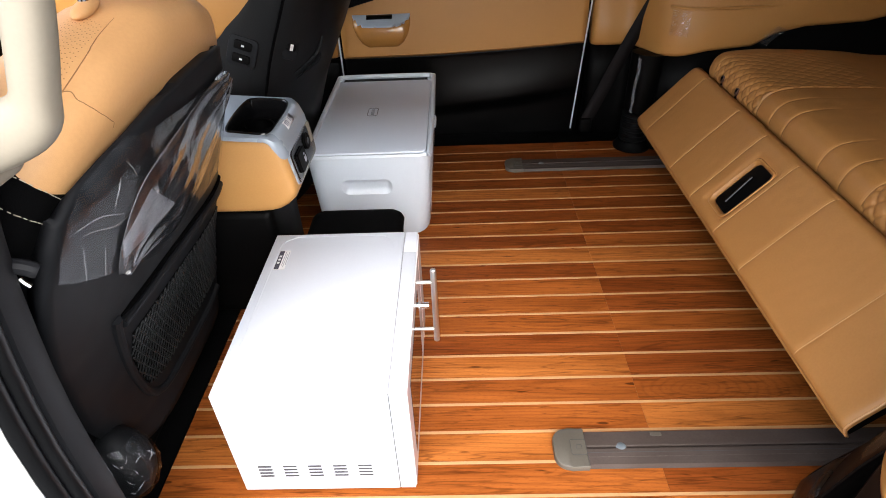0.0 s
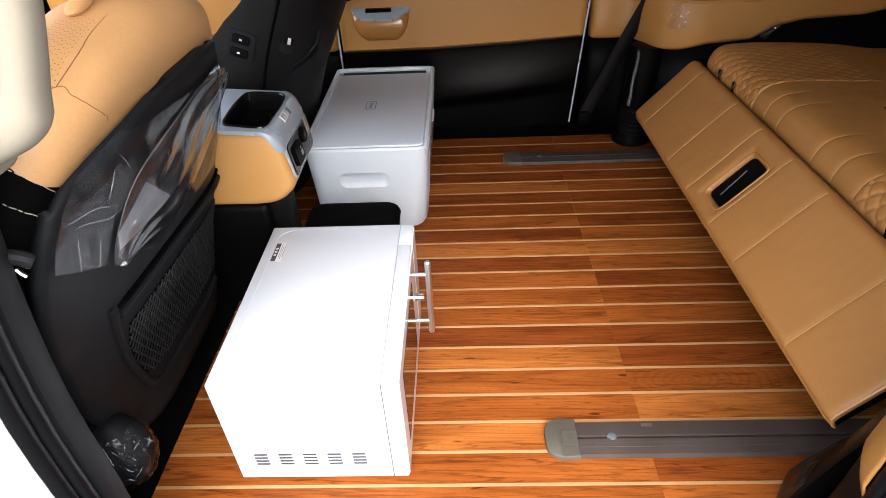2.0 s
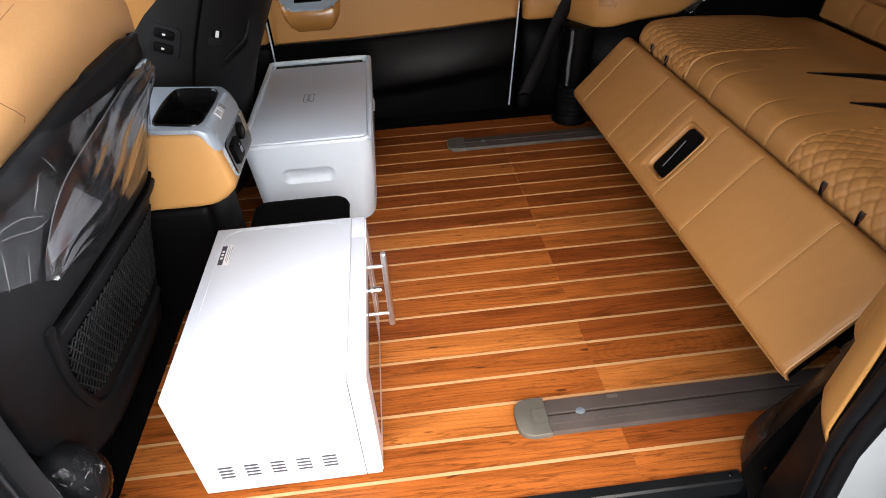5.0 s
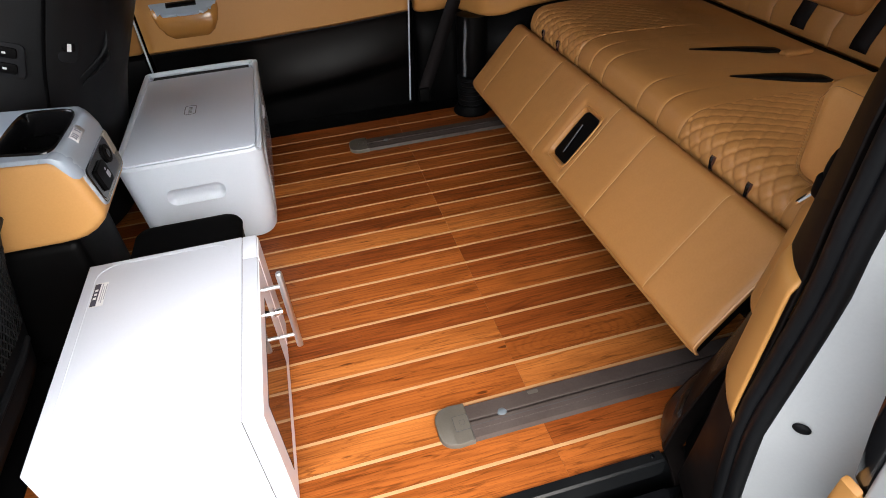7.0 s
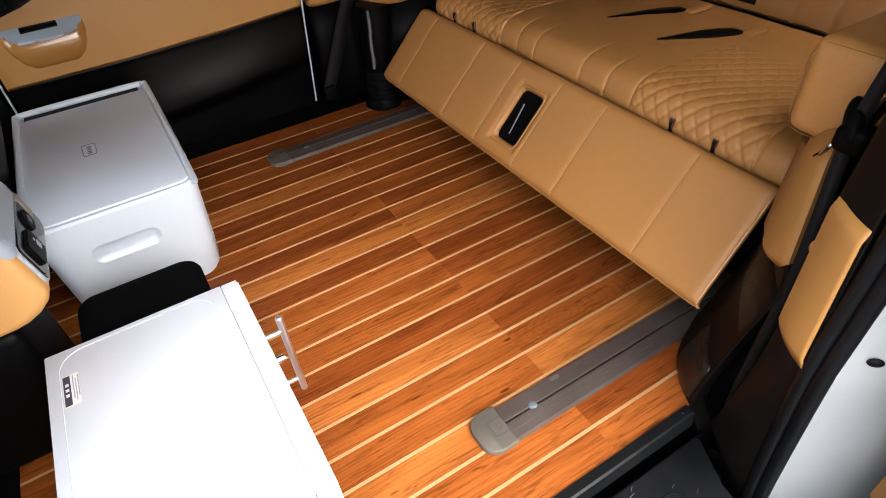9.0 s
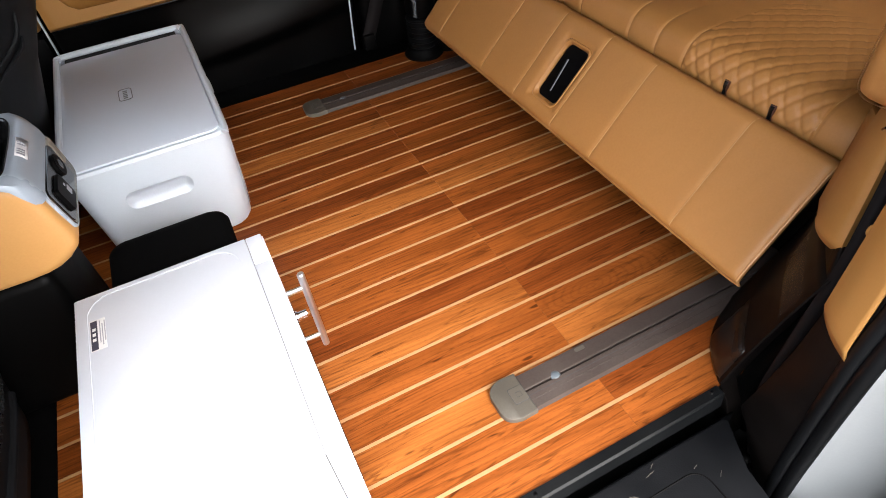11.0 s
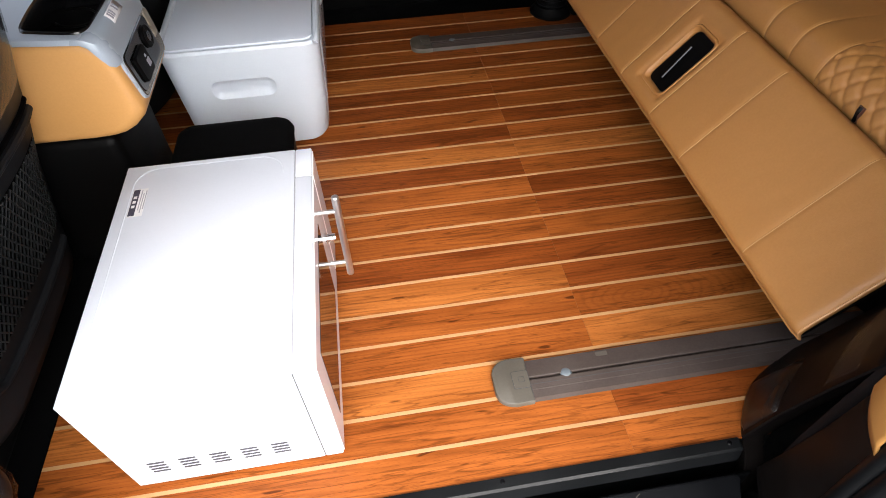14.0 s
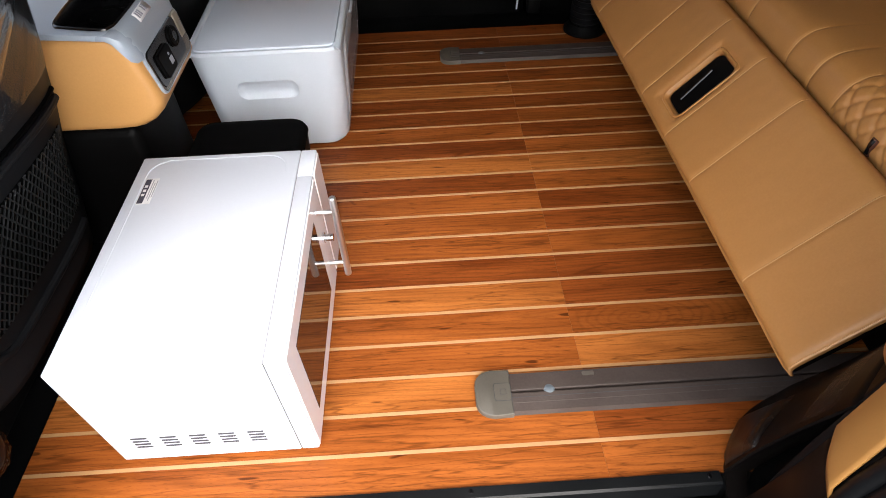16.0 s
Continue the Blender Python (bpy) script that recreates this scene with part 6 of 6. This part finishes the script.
# ---- centre console ----
def console():
    t = thing("centre_console", "tan centre console with silver cup-holder top between the front seats", "console", (-0.5, 0.62, 0.0))
    O = Vector((-0.5, 0.62, 0.0))

    def plan(x0, x1, y0, y1, r0, r1):
        """Rounded at the rear corners only."""
        out = [(x0, y1), (x0, y0)]
        for k in range(9):
            a = radians(270 + 90 * k / 8)
            out.append((x1 - r0 + r0 * math.cos(a), y0 + r0 + r0 * math.sin(a)))
        for k in range(9):
            a = radians(90 * k / 8)
            out.append((x1 - r1 + r1 * math.cos(a), y1 - r1 + r1 * math.sin(a)))
        return out

    # side view of the body, rounded over into its two flanks
    side_view = [(-1.25, 0.300), (-0.442, 0.300), (-0.360, 0.299), (-0.330, 0.301), (-0.312, 0.305), (-0.290, 0.316), (-0.272, 0.332), (-0.264, 0.348), (-0.264, 0.360),
                 (-0.267, 0.380), (-0.272, 0.410), (-0.2765, 0.440), (-0.283, 0.460), (-0.296, 0.472), (-0.320, 0.477), (-0.40, 0.482), (-1.25, 0.50)]

    def ring(y, g):
        return [Vector((-0.40 + (x + 0.40) * (1 - g / 0.13), y, 0.39 + (z - 0.39) * (1 - g / 0.09))) - O for x, z in side_view]
    bm = bmesh.new()
    vs = sheet(bm, [ring(y, g) for y, g in ((0.500, 0.016), (0.5015, 0.010), (0.505, 0.005), (0.511, 0.0015), (0.520, 0.0), (0.62, 0.0), (0.712, 0.0), (0.721, 0.0015), (0.727, 0.005), (0.729, 0.012))], close=True)
    bm.faces.new(vs[0][::-1])
    bm.faces.new(vs[-1])
    hollow = [f for f in bm.faces if f.calc_center_median().z > 0.462 and f.calc_center_median().x + O.x < -0.302 and 0.513 < f.calc_center_median().y + O.y < 0.716]
    bmesh.ops.delete(bm, geom=hollow, context="FACES")
    part("body", bm, M["console_tan"], t, "smooth tan leather-look body")
    part("base", made(-0.70, 0.165, -0.112, 0.104, -0.004, 0.2985, r=0.02, seg=3), M["black"], t)
    def on_top(x, y, up):
        return Vector((x, y, 0.480 - 0.08 * (x + 0.27) + up)) - O
    corner = [(-0.390, 0.524), (-0.322, 0.518), (-0.306, 0.530), (-0.302, 0.560), (-0.300, 0.650), (-0.304, 0.690), (-0.318, 0.706), (-0.345, 0.709), (-0.382, 0.706), (-0.397, 0.690), (-0.402, 0.62), (-0.398, 0.545)]
    loop = smooth_line([(*p, 0) for p in corner + corner[:1]], 5)[:-1]
    cx, cy = -0.35, 0.615

    def toward(poly, a):
        """Where the ray from the well's middle meets an outline."""
        d = Vector((math.cos(a), math.sin(a)))
        best = None
        for p, q in zip(poly, poly[1:] + poly[:1]):
            e = Vector((q[0] - p[0], q[1] - p[1]))
            w = Vector((p[0] - cx, p[1] - cy))
            det = d.x * e.y - d.y * e.x
            if abs(det) < 1e-9:
                continue
            k = (w.x * e.y - w.y * e.x) / det
            m = (w.x * d.y - w.y * d.x) / det
            if k > 0 and -1e-6 <= m <= 1 + 1e-6 and (best is None or k < best):
                best = k
        return cx + d.x * best, cy + d.y * best
    angles = np.linspace(0, 2 * math.pi, 97)[:-1]
    rims = [[toward(plan(-0.70, x1, y0, y1, 0.022, 0.03), a) for a in angles] for x1, y0, y1 in
            ((-0.2695, 0.4970, 0.7315), (-0.2715, 0.4975, 0.7315), (-0.2785, 0.499, 0.730), (-0.2890, 0.503, 0.726), (-0.2955, 0.509, 0.717))]
    well_edge = [toward([(p.x, p.y) for p in loop], a) for a in angles]
    bm = bmesh.new()
    rows = []
    for rim, drop, lip in zip(rims, (-0.050, -0.034, -0.0150, -0.0045, 0.0), (-0.009, -0.004, -0.001, 0.0, 0.0)):
        rows.append([])
        for x, y in rim:
            w = min(1.0, max(0.0, (x + 0.304) / 0.024))
            rows[-1].append(on_top(x, y, drop * w + lip * (1 - w)))
    rows.append([on_top(x, y, 0.0) for x, y in well_edge])
    sheet(bm, rows, close=True)
    top = part("top_plate", bm, M["silver"], t, "pale silver top plate")
    bm = bmesh.new()
    rows = []
    for k, up in ((1.05, 0.0004), (1.04, 0.0030), (1.0, 0.0034), (0.975, 0.0010), (0.945, -0.030), (0.935, -0.068), (0.88, -0.071)):
        rows.append([on_top(cx + (x - cx) * k, cy + (y - cy) * k, up) for x, y in well_edge])
    vs = sheet(bm, rows, close=True)
    bm.faces.new(vs[-1])
    well = part("cup_well", bm, M["black_gloss"], top, "deep black cup holder")
    for y in (0.575, 0.665):
        bm = bmesh.new()
        ringp = [on_top(-0.372 + 0.034 * math.cos(a), y + 0.034 * math.sin(a), -0.045) for a in np.linspace(0, 2 * math.pi, 25)]
        sweep(bm, ringp, 0.0022, n=6, cap=False)
        part("cup_ring", bm, M["black"], well)
    # small printed sticker on the rounded rear edge of the top
    def edge_at(f, y, up):
        return Vector((-0.2905 + 0.0120 * f + 0.6 * up, y, 0.4795 - 0.0030 * f - 0.0108 * f * f + 0.8 * up)) - O
    bm = bmesh.new()
    sheet(bm, [[edge_at(f, y, 0.0014) for f in np.linspace(0, 1, 7)] for y in (0.578, 0.598, 0.616, 0.636)])
    tag = part("sticker", bm, M["paper"], top, "small white printed sticker", thick=0.0003)
    for y0, y1 in ((0.583, 0.588), (0.590, 0.594), (0.596, 0.601), (0.612, 0.616), (0.619, 0.624)):
        bm = bmesh.new()
        sheet(bm, [[edge_at(f, y, 0.0021) for f in np.linspace(0.18, 0.82, 5)] for y in (y0, y1)])
        part("print_bar", bm, M["grey_ink"], tag, thick=0.0002)
    # sticker with bars
    bm = bmesh.new()
    sheet(bm, [[on_top(x, y, up + 0.0012) for y in (0.590, 0.655)] for x, up in ((-0.302, -0.002), (-0.2940, -0.0035), (-0.2810, -0.0140))])
    st = part("sticker", bm, M["paper"], top, "small white printed sticker")
    for y0, y1 in ((0.600, 0.618), (0.626, 0.644)):
        bm = bmesh.new()
        sheet(bm, [[on_top(x, q, up + 0.0022) for q in (y0, y1)] for x, up in ((-0.299, -0.0018), (-0.2940, -0.0028), (-0.2845, -0.0095))])
        part("print_bar", bm, M["grey_ink"], st)
    # slanted rear panel with frame and switches
    pb, pr, ptl, ptr = (Vector(p) - O for p in ((-0.263, 0.525, 0.357), (-0.263, 0.705, 0.357), (-0.2745, 0.522, 0.434), (-0.2745, 0.714, 0.434)))
    outward = (pr - pb).cross(ptl - pb).normalized()

    def panel(u0, u1, v0, v1, r, d0, d1, mat, name, parent, label="", soft=0.0015):
        """A raised plate of the slanted panel; u runs across and v up, both in metres of its middle."""
        rows = []
        for inset, d in ((0.0, d0), (0.0, d1 - soft), (soft, d1)):
            rows.append([])
            for u, v in round_rect(u0 + inset, u1 - inset, v0 + inset, v1 - inset, r, n=5):
                f, g = u / 0.18, v / 0.09
                rows[-1].append(pb.lerp(pr, f).lerp(ptl.lerp(ptr, f), g) + outward * d)
        bm = bmesh.new()
        vs = sheet(bm, rows, close=True)
        bm.faces.new(vs[-1])
        return part(name, bm, mat, parent, label)
    bez = panel(-0.004, 0.184, -0.004, 0.092, 0.018, -0.012, 0.004, M["silver"], "rear_bezel", t, "silver rear bezel")
    panel(0.0, 0.180, 0.0, 0.0895, 0.015, 0.002, 0.0055, M["bronze"], "bezel_frame", bez, "dark bronze frame")
    dark = panel(0.001, 0.151, 0.009, 0.0892, 0.012, 0.003, 0.0068, M["black_gloss"], "switch_field", bez, "glossy black switch field")
    panel(0.152, 0.174, 0.034, 0.087, 0.004, 0.003, 0.0075, M["cream"], "pale_insert", bez, "pale plastic insert")
    panel(0.022, 0.078, 0.017, 0.070, 0.008, 0.005, 0.0125, M["black"], "rocker", dark)
    panel(0.096, 0.136, 0.038, 0.080, 0.019, 0.005, 0.0115, M["black"], "socket", dark)
    panel(0.106, 0.126, 0.049, 0.070, 0.009, 0.010, 0.0125, M["black_gloss"], "socket_hole", dark)
    panel(0.056, 0.070, 0.030, 0.045, 0.002, 0.011, 0.0131, M["grey_ink"], "symbol", dark, soft=0.0002)
    panel(0.058, 0.064, 0.049, 0.055, 0.002, 0.011, 0.0131, M["grey_ink"], "symbol", dark, soft=0.0002)
    return t


console()

# ---- near front pillar, grip handle ----
bp = thing("pillar_front", "dark plastic front door pillar with rubber seal and white body edge", "pillar", kind="structure")


def front_row(z):
    x = lerp_table(((-0.19, -0.405), (0.0, -0.378), (0.26, -0.357), (0.305, -0.356), (0.363, -0.355), (0.43, -0.353), (0.49, -0.349), (0.545, -0.342), (0.60, -0.334), (0.64, -0.327), (0.69, -0.316), (0.743, -0.302), (0.90, -0.262), (1.18, -0.20)), z)
    return x


bm = bmesh.new()
rows = []
for z in np.linspace(-0.19, 1.175, 24):
    x = front_row(z)
    rows.append([(x - 0.14, -0.150, z), (x - 0.03, -0.160, z), (x - 0.006, -0.172, z), (x, -0.19, z), (x - 0.004, -0.205, z), (x - 0.022, -0.218, z), (x - 0.04, -0.222, z)])
sheet(bm, rows)
part("trim", bm, M["front_trim"], bp, thick=0.004, offset=1.0)
for off, y, r in ((-0.008, -0.222, 0.010), (-0.016, -0.238, 0.012)):
    bm = bmesh.new()
    sweep(bm, [(front_row(z) + off, y, z) for z in np.linspace(-0.19, 1.17, 22)], r, n=12)
    part("seal_tube", bm, M["seal_rubber"], bp)
bm = bmesh.new()
sheet(bm, [[(front_row(z) - 0.025, -0.235, z), (front_row(z) - 0.018, -0.250, z), (front_row(z) - 0.026, -0.258, z), (front_row(z) - 0.07, -0.266, z), (front_row(z) - 0.18, -0.275, z)] for z in np.linspace(-0.30, 1.24, 24)])
part("body_edge", bm, M["body_paint"], bp, "white painted body edge", thick=0.004, offset=1.0)
part("door_skin", made(-1.5, -0.62, -0.30, -0.27, -0.30, 0.60, r=0.01), M["body_paint"], bp, "white painted front door skin")

grip = thing("grip_handle", "cream plastic grip handle on the front door pillar", "grip handle", (-0.25, -0.2, 0.85))
outer = smooth_line([(-0.300, 0.764, 0), (-0.253, 0.783, 0), (-0.230, 0.791, 0), (-0.206, 0.803, 0), (-0.192, 0.818, 0), (-0.187, 0.834, 0), (-0.176, 0.862, 0), (-0.162, 0.903, 0),
                     (-0.149, 0.955, 0), (-0.140, 1.005, 0), (-0.138, 1.06, 0), (-0.152, 1.10, 0), (-0.20, 1.135, 0), (-0.245, 1.150, 0)], 5)
inner = smooth_line([(-0.250, 1.112, 0), (-0.196, 1.084, 0), (-0.175, 1.055, 0), (-0.172, 1.005, 0), (-0.180, 0.955, 0), (-0.193, 0.903, 0), (-0.209, 0.855, 0), (-0.214, 0.846, 0), (-0.224, 0.841, 0),
                     (-0.260, 0.832, 0), (-0.300, 0.820, 0)], 5)


def even(line, n):
    run = np.concatenate([[0.0], np.cumsum([(q - p).length for p, q in zip(line, line[1:])])])
    return [Vector([float(np.interp(d, run, [p[i] for p in line])) for i in range(3)]) for d in np.linspace(0, run[-1], n)]


bm = bmesh.new()
rings = []
for p, q in zip(even(outer, 60), even(inner[::-1], 60)):
    mid, half = (p + q) / 2, (p - q) / 2
    ring = []
    for k in range(20):
        a = 2 * math.pi * k / 20
        c, w = math.cos(a), math.sin(a)
        c, w = math.copysign(abs(c) ** 0.8, c), math.copysign(abs(w) ** 0.8, w)
        ring.append((mid.x + half.x * c + 0.25, -0.015 + 0.0155 * w, mid.y + half.y * c - 0.85))
    rings.append(ring)
vs = sheet(bm, rings, close=True)
bm.faces.new(vs[0][::-1])
bm.faces.new(vs[-1])
part("bar", bm, M["cream"], grip)
part("mount_cover", made(-0.075, -0.030, 0.003, 0.050, -0.095, -0.020, r=0.010, seg=3), M["cream"], grip)

# far front door inside, seen past the seats
fd = thing("front_door_far", "closed far front door with tan inner trim", "car door", (-0.9, 1.62, 0.4), kind="structure")
part("inner_trim", made(-0.50, 0.555, -0.02, 0.03, -0.10, 0.42, r=0.02), M["tan_plastic"], fd)
part("lower_trim", made(-0.50, 0.555, -0.03, 0.03, -0.55, -0.105, r=0.02), M["black"], fd)
